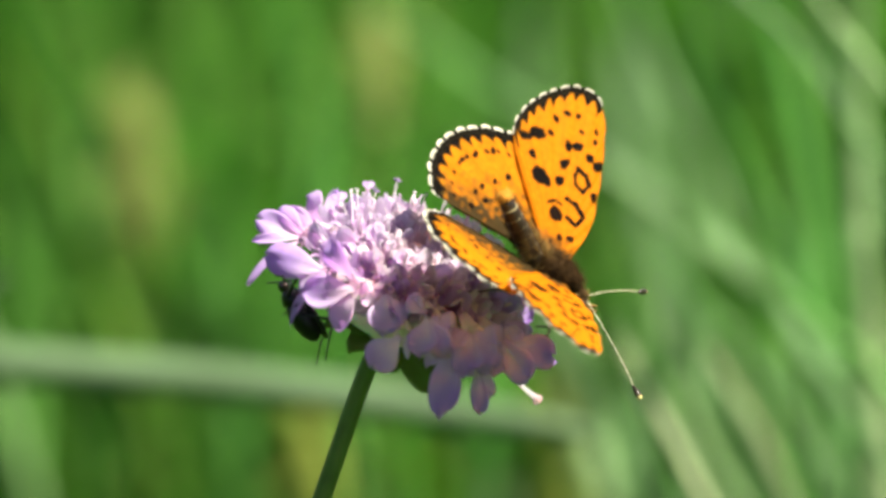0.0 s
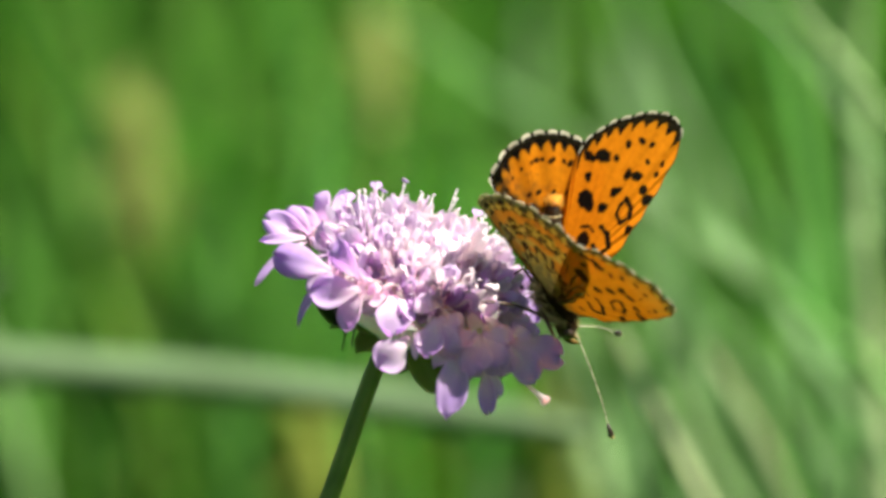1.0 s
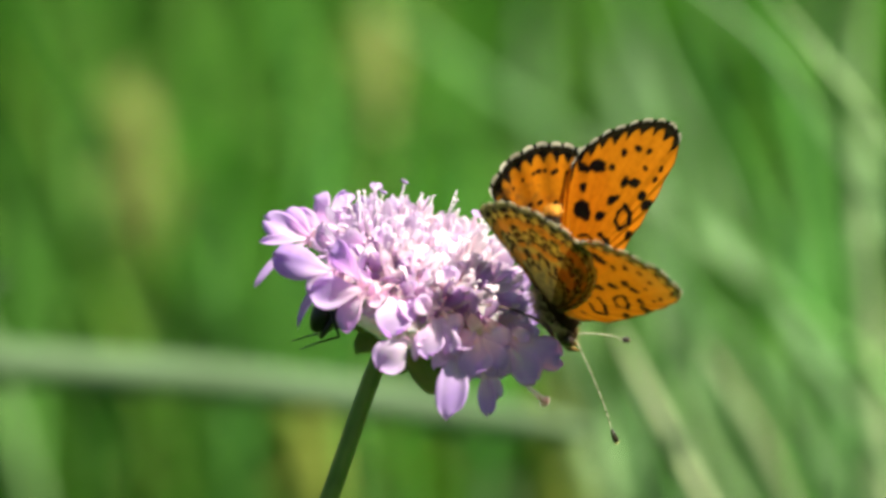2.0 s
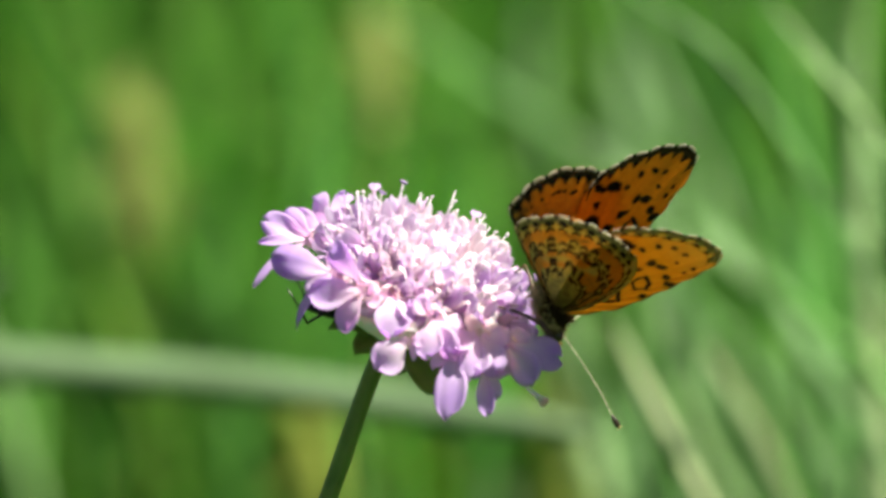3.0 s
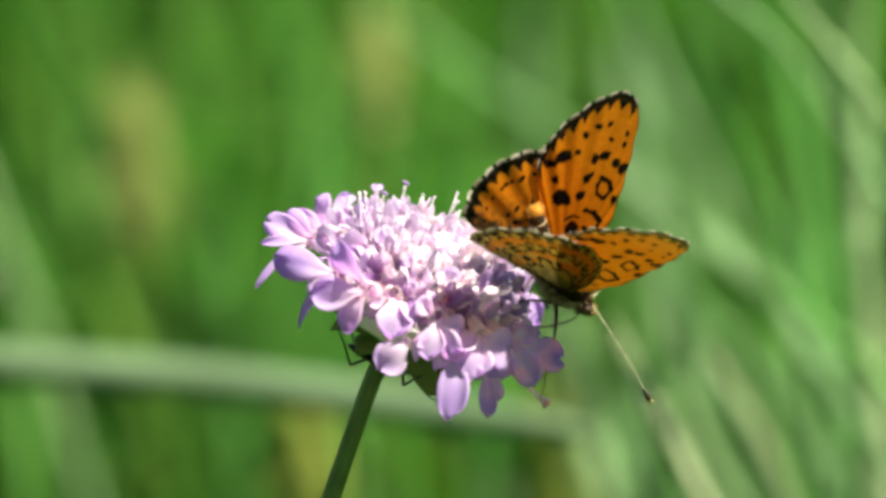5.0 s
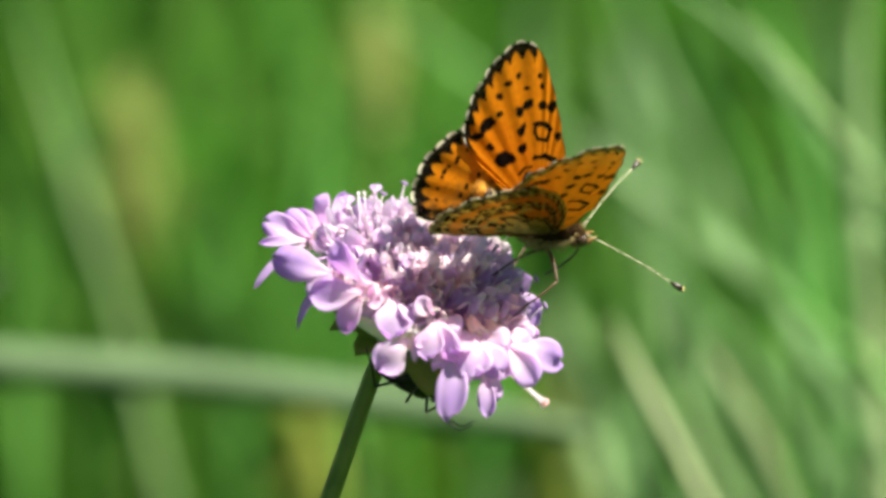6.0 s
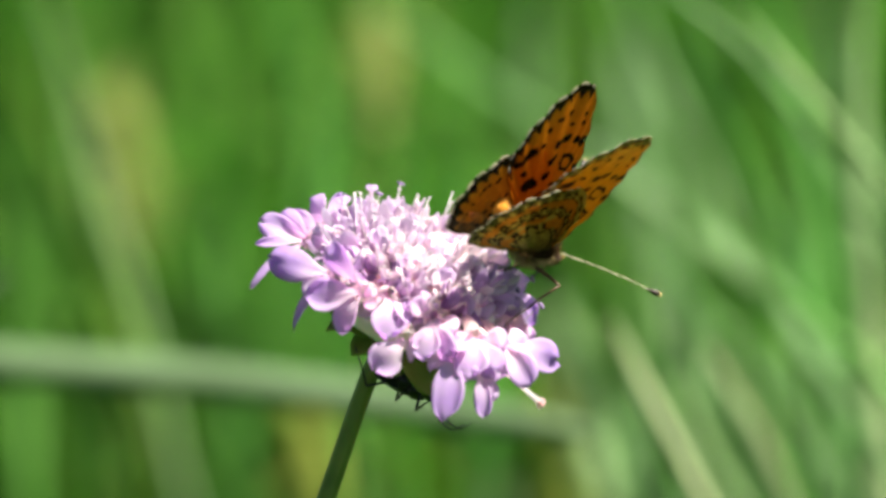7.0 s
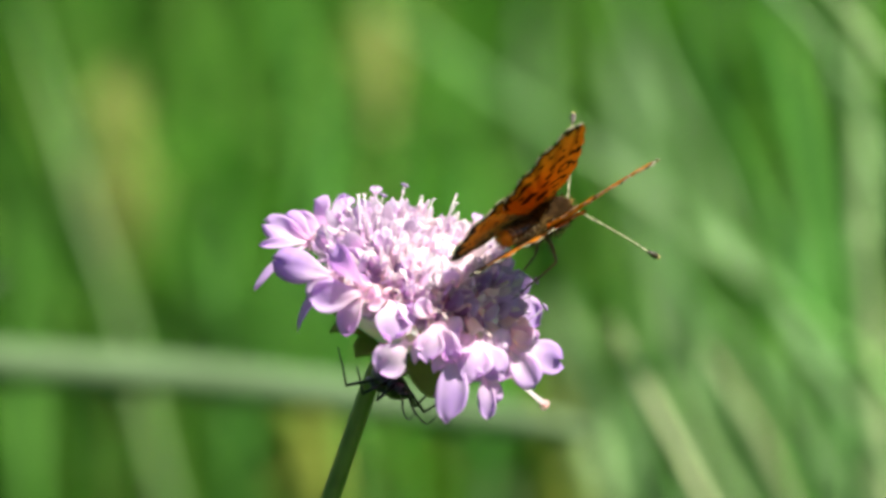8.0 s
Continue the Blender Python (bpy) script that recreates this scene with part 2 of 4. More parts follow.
def meadow():
    rnd = random.Random(4)
    far = []
    for i in range(8000):
        y = 0.75 + 5.2 * rnd.random() ** 1.35
        x = (rnd.random() * 2 - 1) * (0.16 + 0.16 * y)
        h = rnd.uniform(0.18, 0.42) * (1 if y > 0.8 else 0.8)
        lean = rnd.gauss(0, 0.35)
        r = Vector((x, y, -0.004))
        t = Vector((x + h * lean, y + rnd.gauss(0, 0.10), h))
        far.append(blade(r, t, rnd.uniform(0.003, 0.0085) * (1 + 0.25 * y), rnd.uniform(0.0, 0.05), 5, 0.3, rnd.uniform(-1.5, 1.5)))
    for i in range(34000):
        x, y = rnd.gauss(0, 1.5), 2.0 + rnd.gauss(0, 2.4)
        if y > 0.25 and abs(x) < 0.17 + 0.17 * y or y < 0.3 and abs(x) < 0.10:
            continue
        h = rnd.uniform(0.14, 0.36)
        r = Vector((x, y, -0.004))
        t = Vector((x + h * rnd.gauss(0, 0.35), y + rnd.gauss(0, 0.10), h))
        far.append(blade(r, t, rnd.uniform(0.005, 0.012), rnd.uniform(0.0, 0.05), 4, 0.3, rnd.uniform(-1.5, 1.5)))
    for i in range(500):
        x, y = rnd.uniform(-0.13, 0.13), rnd.uniform(-0.9, 0.75)
        h = rnd.uniform(0.05, 0.20)
        far.append(blade((x, y, -0.004), (x + h * rnd.gauss(0, 0.35), y + rnd.gauss(0, 0.05), h), rnd.uniform(0.003, 0.007), 0.01, 4, 0.3, rnd.uniform(-1.5, 1.5)))
    g = obj("meadow_grass", joined(*far), GRASS)
    tagged(g, "dense green meadow grass growing behind the flower", "grass", kind="stuff")


def view_point(px, py, d):
    """World point straight behind the stage position (px, py in mm there), d metres beyond the flower."""
    k = (0.42 + d) / 0.42
    return STAGE @ Vector((px * k / 1000, py * k / 1000, -d))


def tall_blade(places, d, width, mat, label, group):
    """A blade through stage positions from its low end to its tip, its foot in the ground."""
    shown = [view_point(*px(*a), d) for a in places]
    way = shown[0] - shown[1]
    way.normalize()
    slope = Vector((way.x, way.y, min(way.z, -0.45)))
    foot = shown[0] + slope * (shown[0].z + 0.004) / -slope.z
    foot.y += 0.05
    pts = spline([foot, shown[0].lerp(foot, 0.4) + Vector((0, 0, 0.004)), *shown], 30)
    n = len(pts)
    v, f, rib = [], [], []
    for i, c in enumerate(pts):
        t = i / (n - 1)
        tan = (pts[min(i + 1, n - 1)] - pts[max(i - 1, 0)]).normalized()
        s = tan.cross(Vector((0.25, 1, -0.35)).normalized()).normalized()
        nn = tan.cross(s)
        w = width * (1.0 if t < 0.75 else max(0.06, ((1 - t) / 0.25) ** 0.6))
        v += [c - s * w / 2, c - nn * w * 0.14, c + s * w / 2, c - nn * (w * 0.14 + width * 0.05)]
        rib.append(c - nn * (w * 0.14 + width * 0.03))
    for i in range(n - 1):
        a_, b_ = i * 4, i * 4 + 4
        f += [(a_, a_ + 1, b_ + 1, b_), (a_ + 1, a_ + 2, b_ + 2, b_ + 1), (a_ + 2, a_ + 3, b_ + 3, b_ + 2), (a_ + 3, a_, b_, b_ + 3)]
    e = empty("grass_plant", Matrix.Translation(foot), label, "grass", group)
    back = Matrix.Translation(-foot)
    ob = part("blade", moved((v, f), back), mat, e)
    part("midrib", moved(tube(rib, [width * 0.07 * (1 - 0.9 * i / (n - 1)) for i in range(n)], 6), back), mat, ob)
    return e


def px(x, y):
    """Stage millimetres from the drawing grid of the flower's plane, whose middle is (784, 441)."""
    return ((x - 784) * 0.05016, (441 - y) * 0.05016)


def seed_head(a, b, d, width, mat, label):
    """A grass panicle: a thin culm with many small spikelets round its top."""
    p, q = view_point(*px(*a), d), view_point(*px(*b), d)
    root = Vector((p.x - 0.02, p.y + 0.02, -0.004))
    e = empty("grass_ear", Matrix.Translation(root), label, "grass ear", "grass ears")
    rel = [Vector((0, 0, 0)), (p - root) * 0.5 + Vector((0.006, 0, 0)), p - root, q - root]
    line = spline(rel, 16)
    part("culm", tube(line, [0.0012 - 0.0009 * i / 15 for i in range(16)], 6), mat, e)
    rnd = random.Random(int(a[0]))
    axis = q - p
    grain = mesh_of("spikelet", ball(0.006, 0.0018, 0.0018, 4, 6), mat)
    for i in range(80):
        t = rnd.random()
        c = p - root + axis * t
        sp = width * (0.25 + math.sin(math.pi * min(1, t * 0.9 + 0.1))) * 0.5
        off = Vector((rnd.gauss(0, 1), rnd.gauss(0, 1), rnd.gauss(0, 0.4))) * sp * 0.5
        share("spikelet", grain, e, aim(c + off, axis.normalized() + off.normalized() * 0.6))
    return e


def background_plants():
    G = "grass blades behind the flower"
    plants = []
    # places from the low end to the tip, metres behind the flower, width in m, material
    lying = (
        (((-420, 580), (-150, 618), (0, 640), (320, 666), (560, 694), (760, 722), (960, 750), (1060, 768)), 0.24, 0.0054, STALK),
        (((1660, 770), (1400, 548), (1150, 352), (1040, 264), (980, 225)), 0.42, 0.0021, SILVER),
        (((1640, 440), (1500, 215), (1400, 70), (1300, -20), (1200, -90)), 0.20, 0.0009, SILVER),
        (((1640, 720), (1480, 600), (1300, 470), (1120, 335), (1000, 245)), 0.30, 0.0010, PALE_GRASS),
        (((1310, 1000), (1225, 850), (1130, 670), (1078, 556)), 0.20, 0.0021, BRIGHT),
        (((1330, 930), (1250, 800), (1180, 650), (1150, 520)), 0.28, 0.0022, PALE_GRASS),
        (((1120, 330), (1000, 240), (860, 152), (700, 32), (620, -30)), 0.55, 0.0022, BLADE),
    )
    right_low = (
        (((1420, 930), (1330, 740), (1230, 540), (1160, 400)), 0.32, 0.0020, BLADE),
        (((1510, 930), (1400, 740), (1300, 600), (1230, 520)), 0.28, 0.0014, SILVER),
        (((1640, 900), (1500, 720), (1380, 540), (1290, 380)), 0.26, 0.0020, SILVER),
        (((1640, 790), (1540, 650), (1430, 560), (1330, 480)), 0.22, 0.0014, BLADE),
        (((1530, 640), (1518, 380), (1515, 140), (1525, -80)), 0.26, 0.0034, PALE_GRASS),
        (((1450, 640), (1440, 420), (1400, 200), (1340, -80)), 0.45, 0.0060, BLADE),
    )
    right_high = (
        (((1360, 560), (1250, 330), (1150, 120), (1090, -80)), 0.60, 0.0045, SILVER),
        (((1640, 240), (1560, 140), (1470, 30), (1400, -60)), 0.18, 0.0012, PALE_GRASS),
        (((1640, 520), (1560, 330), (1480, 130), (1430, -60)), 0.34, 0.0024, SILVER),
        (((1300, 930), (1290, 600), (1280, 300), (1250, -60)), 0.95, 0.0120, SILVER),
        (((400, 930), (380, 700), (350, 500), (300, 330)), 0.90, 0.0060, BLADE),
        (((230, 930), (190, 600), (140, 300), (90, -40)), 0.90, 0.0060, BLADE),
    )
    standing = (
        (((900, 930), (850, 700), (800, 480), (740, 260)), 0.80, 0.0080, BLADE),
        (((1070, 930), (1040, 780), (1010, 640), (960, 520)), 0.60, 0.0080, PALE_GRASS),
        (((1160, 930), (1100, 800), (1060, 700), (1000, 600)), 0.50, 0.0060, SILVER),
        (((1420, 930), (1360, 800), (1290, 680), (1240, 600)), 0.24, 0.0013, BRIGHT),
        (((1180, 560), (1130, 350), (1090, 150), (1060, -60)), 0.80, 0.0110, SILVER),
        (((960, 420), (940, 250), (930, 100), (940, -60)), 0.85, 0.0100, SILVER),
        (((1540, 600), (1528, 500), (1522, 440), (1518, 400)), 0.30, 0.0030, BRIGHT),
    )
    # blades coloured dark where the meadow behind lies in shade
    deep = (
        (((20, 930), (10, 600), (0, 300), (-20, -60)), 0.60, 0.0075, SHADED),
        (((60, 700), (50, 450), (30, 200), (20, -60)), 0.75, 0.0080, SHADED),
        (((560, 560), (560, 400), (550, 250), (540, 110)), 0.80, 0.0110, SHADED),
        (((760, 520), (770, 400), (775, 300), (790, 190)), 0.85, 0.0080, SHADED),
        (((1500, 420), (1470, 260), (1450, 120), (1440, -60)), 0.40, 0.0036, SHADED),
        (((1270, 480), (1240, 380), (1215, 280), (1200, 180)), 0.60, 0.0060, SHADED),
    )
    pale = (
        (((850, 930), (880, 820), (890, 730), (890, 620)), 0.80, 0.0150, PALE_GRASS),
        (((980, 930), (985, 820), (970, 740), (950, 650)), 0.75, 0.0150, OLIVE_GRASS),
        (((720, 930), (740, 820), (720, 700), (690, 560)), 0.80, 0.0140, OLIVE_GRASS),
        (((560, 930), (540, 850), (530, 780), (500, 700)), 0.70, 0.0160, OLIVE_GRASS),
    )
    for places, d, w, mat in (*lying, *right_low, *right_high, *standing, *deep, *pale):
        lab = {"shaded_green_blade": "broad grass blade coloured dark for shade, in the meadow", "bright_grass": "pale sunlit grass blade, in the meadow", "grey_stalk": "grey-green lying grass stalk, in the meadow", "grey_green_blade": "pale grey-green grass blade, in the meadow", "broad_blade": "fresh green grass blade, in the meadow", "pale_grass": "sunlit pale yellow-green grass blade, in the meadow", "olive_grass": "olive-yellow withering grass blade, in the meadow"}[mat.name]
        plants.append(tall_blade(places, d, w, mat, lab, G))
    rnd = random.Random(21)
    for k in range(15):
        x = 1120 + 34 * k + rnd.uniform(-14, 14)
        y, lean = rnd.uniform(-60, 520), rnd.uniform(-0.25, 0.6)
        p = [(x + lean * (930 - yy) * -0.55 - (930 - yy) ** 2 * 0.00012, yy) for yy in (930, 930 * 0.67 + y * 0.33, 930 * 0.33 + y * 0.67, y)]
        # some of these thin blades take the green darkened for shade
        plants.append(tall_blade(p, rnd.uniform(0.24, 0.5), rnd.uniform(0.0014, 0.0026), rnd.choice((SILVER, BLADE, BLADE, SHADED)), "thin grass blade, in the meadow", G))
    for k in range(9):
        x = -40 + 110 * k + rnd.uniform(-25, 25)
        y = rnd.uniform(-80, 420)
        p = [(x - (930 - yy) * 0.08 * rnd.uniform(-0.5, 1), yy) for yy in (930, 930 * 0.67 + y * 0.33, 930 * 0.33 + y * 0.67, y)]
        plants.append(tall_blade(p, rnd.uniform(0.5, 0.9), rnd.uniform(0.004, 0.007), BLADE, "thin grass blade, in the meadow", G))
    plants.append(tall_blade(((330, 930), (240, 560), (180, 380), (125, 190), (60, -40)), 0.5, 0.0030, PALE_GRASS, "sunlit pale yellow-green grass blade, in the meadow", G))
    plants.append(seed_head((240, 440), (222, 160), 0.75, 0.011, DRY, "yellowish ripening grass ear, in the meadow"))
    seed_head((672, 200), (655, 50), 0.62, 0.0035, DRY, "straw-coloured grass ear, in the meadow")
    return plants


# ---------------------------------------------------------------- scabious
def petal(length, width, cup, curl, notch=0.0, nu=8, nw=6, thick=0.10, ruffle=0.05, claw=0.0):
    """A petal lobe along +x: narrow at its base, round at the tip, cupped and curled; solid."""
    top, f = [], []
    for i in range(nu + 1):
        t = i / nu
        w = width * (0.22 + 0.78 * math.sin(math.pi * 0.5 * min(1, t / 0.62)) ** 1.3)
        if claw:
            e = min(1, max(0, (t - claw) / (0.62 - claw)))
            w = width * (0.2 + 0.8 * e * e * (3 - 2 * e))
        if t > 0.62:
            w *= max(0.02, 1 - ((t - 0.62) / 0.38) ** 2.6) ** 0.5
        for k in range(nw + 1):
            s = k / nw * 2 - 1
            ang = curl * t
            x = length * (math.sin(ang) / curl if abs(curl) > 1e-3 else t)
            z = -length * ((1 - math.cos(ang)) / curl if abs(curl) > 1e-3 else 0)
            x -= notch * length * (1 - abs(s)) ** 2 * (t ** 4)
            z += cup * width * s * s + ruffle * width * t * (math.sin(4 * t + 2.2 * s + 30 * cup) + 0.35 * math.sin(5 * s + 40 * cup))
            top.append(Vector((x, s * w / 2, z)))
    n = len(top)
    low = [p - Vector((0, 0, thick)) for p in top]
    r = nw + 1
    for i in range(nu):
        for k in range(nw):
            a = i * r + k
            f += [(a, a + r, a + r + 1, a + 1), (n + a, n + a + 1, n + a + r + 1, n + a + r)]
    rim = [k for k in range(r)] + [i * r + nw for i in range(1, nu + 1)] + [nu * r + k for k in range(nw - 1, -1, -1)] + [i * r for i in range(nu - 1, 0, -1)]
    for a, b in zip(rim, rim[1:] + rim[:1]):
        f.append((a, b, n + b, n + a))
    return [p * MM for p in top + low], f


def mesh_of(name, piece, mat):
    me = bpy.data.meshes.new(name)
    me.from_pydata(piece[0], [], piece[1])
    me.materials.append(mat)
    me.polygons.foreach_set("use_smooth", [True] * len(me.polygons))
    return me


def disc_floret(rnd, length, spread, size):
    """A small tubular floret along +x with four or five lobes."""
    pieces = [tube([(0, 0, 0), (length * 0.6 * MM, 0, 0), (length * MM, 0, 0)], [0.25 * MM, 0.4 * MM, 0.75 * MM], 7, False)]
    n = rnd.choice((4, 5))
    for k in range(n):
        a = 2 * math.pi * k / n + rnd.uniform(-0.2, 0.2)
        lob = petal(size * rnd.uniform(0.8, 1.45), size * rnd.uniform(0.42, 0.68), rnd.uniform(0.0, 0.2), rnd.uniform(-0.25, 0.35), 0, 7, 4, 0.06, 0.05)
        m = Matrix.Translation((length * 0.97 * MM, 0, 0)) @ Matrix.Rotation(a, 4, "X") @ Matrix.Translation((0, 0, 0.6 * MM)) @ Matrix.Rotation(-spread, 4, "Y")
        pieces.append(moved(lob, m))
    return joined(*pieces)


def bud_floret(length):
    pieces = [tube([(0, 0, 0), (length * 0.6 * MM, 0, 0)], [0.25 * MM, 0.4 * MM], 6, False)]
    pieces.append(moved(ball(0.9 * MM, 0.7 * MM, 0.7 * MM, 6, 8, 0.2), Matrix.Translation((length * MM, 0, 0))))
    return joined(*pieces)


FLOWER_AXIS = Vector((0.36, 0.86, 0.35)).normalized()
HEAD_AT = px(730, 502)
ACROSS = Vector((FLOWER_AXIS.y, -FLOWER_AXIS.x, 0)).normalized()
BACK = 2.4
HEAD = Matrix.Translation((HEAD_AT[0] * (1 + BACK / 420) * MM, HEAD_AT[1] * (1 + BACK / 420) * MM, -BACK * MM)) @ Matrix((ACROSS, FLOWER_AXIS.cross(ACROSS), FLOWER_AXIS)).transposed().to_4x4()
HEAD_WORLD = STAGE @ HEAD
FOOT = Vector((-0.075, 0.03, 0.0))


def on_stage(x, y, z):
    z -= BACK
    k = 1 - z / 420
    u, v = px(x, y)
    return Vector((u * k, v * k, z))


def ray_floret(root, inv, rnd, start, mouth, lobes, lean):
    """An outer floret: a tube from the receptacle to its mouth, and lobes (tip x, y, z, width, curl, turn)."""
    a, b = on_stage(*start), on_stage(*mouth)
    way = (b - a).normalized()
    face = Vector(lean).normalized()
    base = inv @ STAGE @ aim(b * MM, way, face)
    back = (b - a).length
    fl = part("ray_floret", moved(tube([(-back * MM, 0, 0), (-0.4 * back * MM, 0, 0), (0, 0, 0), (0.5 * MM, 0, 0)], [0.3 * MM, 0.5 * MM, 0.8 * MM, 0.95 * MM], 10, False), Matrix()), PALE, root, m=base)
    to_local = (aim(b, way, face)).inverted()
    for x, y, z, width, curl, turn in lobes:
        curl += rnd.uniform(-0.15, 0.4)
        tip = to_local @ on_stage(x, y, z)
        d = tip.normalized()
        up = to_local.to_3x3() @ face
        ln = tip.length * (1 + 0.10 * curl * curl)
        m = aim(d * 0.25 * MM, d, up, radians(turn + rnd.uniform(-24, 24))) @ Matrix.Rotation(-curl * 0.5, 4, "Y")
        part("petal", petal(ln, width * 1.10, rnd.uniform(0.03, 0.13) * (1 if turn >= 0 else -1), curl, rnd.choice((0, 0.06, 0.10, 0.14)), 14, 8, 0.08, 0.17, 0.05), LILAC, fl, m=m)


def scabious():
    rnd = random.Random(11)
    root = empty("scabious", Matrix.Translation(FOOT), "lilac scabious flower head on a leaning green stem", "flower")
    inv = Matrix.Translation(-FOOT)
    H = inv @ HEAD_WORLD
    # stem
    neck = H @ Vector((-0.2 * MM, 0, -3.4 * MM))
    low = inv @ STAGE @ (on_stage(573, 882, 0) * MM)
    mid = inv @ STAGE @ (on_stage(651, 660, 0) * MM)
    line = spline([Vector((0, 0, -0.004)), Vector((0.012, -0.005, 0.20)), low - (mid - low) * 3.2, low - (mid - low), low, mid, neck], 48)
    part("stem", tube(line, [(0.96 - 0.17 * i / 47) * MM for i in range(48)], 12), STEM, root, "ribbed green stem")
    # dome swollen close under the floret tops, a pale fill for their dark gaps
    part("receptacle", moved(ball(8.3 * MM, 8.3 * MM, 5.1 * MM, 20, 36, 0.12), H @ Matrix.Translation((0, 0, -0.4 * MM)) @ Matrix.Rotation(radians(90), 4, "Y") @ Matrix.Diagonal((5.1 / 8.3, 1, 8.3 / 5.1, 1))), CORE, root, "domed receptacle, swollen and pale to brighten floret gaps")
    # bracts below the head
    bract = mesh_of("bract", petal(6.2, 2.6, 0.10, 0.5, 0, 8, 5, 0.25), BRACT)
    for k in range(9):
        a = 2 * math.pi * k / 9 + 0.10
        d = Vector((math.cos(a), math.sin(a), -0.22))
        share("bract", bract, root, H @ aim(Vector((0.8 * math.cos(a), 0.8 * math.sin(a), -3.4)) * MM, d, (0, 0, 1)))

    for foot, tip, w in (((690, 600, 3.0), (602, 556, 3.5), 1.9), ((698, 610, 3.0), (770, 694, 4.5), 2.3)):
        a, b = on_stage(*foot), on_stage(*tip)
        part("bract", petal((b - a).length, w, 0.1, 0.3, 0, 8, 5, 0.2), BRACT, root, m=inv @ STAGE @ aim(a * MM, b - a, (-0.2, 0.4, 0.9)))

    def ray(start, mouth, *lobes, lean=(0.05, 0.55, 0.8)):
        up = 0.0 if mouth[2] < 3.3 else 3.2 if mouth[1] > 585 else 2.8
        ray_floret(root, inv, rnd, start, (*mouth[:2], mouth[2] + up), [(x, y, z + up, *more) for x, y, z, *more in lobes], lean)

    # ray florets round the rim, each with its lobes
    ray((640, 450, -2), (548, 424, -1.5), (460, 390, -1.5, 2.3, 0.3, 10), (497, 378, -2.5, 2.0, 0.2, -25), (456, 428, -0.5, 0.9, 0.5, 0), (447, 503, 0.0, 1.4, 0.9, 20), lean=(-0.62, 0.05, 0.75))
    ray((650, 440, -3), (572, 415, -3.5), (552, 350, -4.5, 2.3, 0.2, -20), (505, 382, -3.0, 2.2, 0.3, 15), (602, 343, -4.5, 1.5, 0.3, 40), lean=(-0.6, -0.1, 0.8))
    ray((670, 480, 3), (592, 488, 4.6), (476, 455, 3.0, 2.8, 0.4, -10), (540, 515, 4.8, 2.6, 0.5, 10), (524, 572, 4.5, 1.6, 0.9, 30), (575, 440, 3.4, 2.4, 0.3, -30), lean=(-0.55, 0.2, 0.8))
    ray((680, 500, 4), (640, 512, 7.0), (542, 522, 7.2, 2.7, 0.4, 0), (583, 445, 7.6, 2.9, 0.3, -15), (600, 582, 6.4, 2.5, 0.7, 0), lean=(-0.6, -0.05, 0.8))
    ray((705, 505, 5), (682, 520, 6.8), (684, 586, 8.0, 3.0, 0.5, 0), (644, 530, 6.6, 2.0, 0.4, 10), (724, 556, 7.6, 1.7, 0.5, -20))
    ray((715, 520, 5), (716, 594, 6.8), (662, 650, 7.2, 2.9, 0.5, 0), (738, 604, 7.5, 1.3, 0.5, 0), (724, 632, 7.4, 0.5, 0.3, 0))
    ray((745, 515, 5), (762, 560, 7.4), (747, 628, 8.4, 2.5, 0.5, 5), (788, 622, 8.2, 2.6, 0.6, -10), (728, 532, 7.8, 1.7, 0.2, 0), (800, 580, 7.8, 2.4, 0.4, -20), lean=(-0.3, 0.1, 0.9))
    ray((775, 530, 4), (800, 602, 6.2), (784, 731, 7.4, 2.6, 0.5, 0), (840, 655, 7.2, 2.0, 0.6, -10), (762, 648, 6.8, 1.5, 0.4, 20), lean=(-0.1, 0.2, 0.9))
    ray((800, 525, 4), (838, 590, 6.4), (828, 660, 7.4, 2.8, 0.6, 0), (872, 652, 7.2, 2.4, 0.5, -10), (790, 618, 7.6, 2.8, 0.5, 20), (884, 606, 6.4, 2.4, 0.4, -20), lean=(-0.3, 0.0, 0.9))
    ray((820, 530, 2), (846, 640, 4.6), (854, 732, 5.2, 1.5, 0.4, 10), (872, 700, 5.0, 1.2, 0.3, -20))
    ray((810, 520, 2), (885, 605, 4.4), (978, 632, 4.6, 2.8, 0.5, -8), (935, 672, 5.2, 2.5, 0.6, 8), (922, 590, 3.8, 2.0, 0.3, -20), (880, 662, 5.4, 2.0, 0.6, 0))
    ray((815, 510, 0), (890, 570, 2.4), (925, 602, 3.0, 2.0, 0.5, 0), (918, 560, 2.0, 1.5, 0.3, -20), (900, 640, 4.2, 2.0, 0.6, 0), (940, 592, 2.2, 1.2, 0.4, 10))
    # rays on the far side of the head
    for az in (40, 68, 95, 122, 150):
        p = HEAD @ (Vector((8.2 * math.cos(radians(az)), 8.2 * math.sin(radians(az)), 0.4)) * MM) / MM
        q = HEAD @ (Vector((12.2 * math.cos(radians(az - 12)), 12.2 * math.sin(radians(az - 12)), -0.8)) * MM) / MM
        r = HEAD @ (Vector((12.0 * math.cos(radians(az + 12)), 12.0 * math.sin(radians(az + 12)), -1.4)) * MM) / MM
        flat = [(784 + c.x / 0.05016, 441 - c.y / 0.05016, c.z + BACK) for c in (HEAD @ Vector((0, 0, 0)) / MM, p, q, r)]
        ray(flat[0], flat[1], (*flat[2], 3.0, 0.6, 0), (*flat[3], 3.0, 0.5, 10))
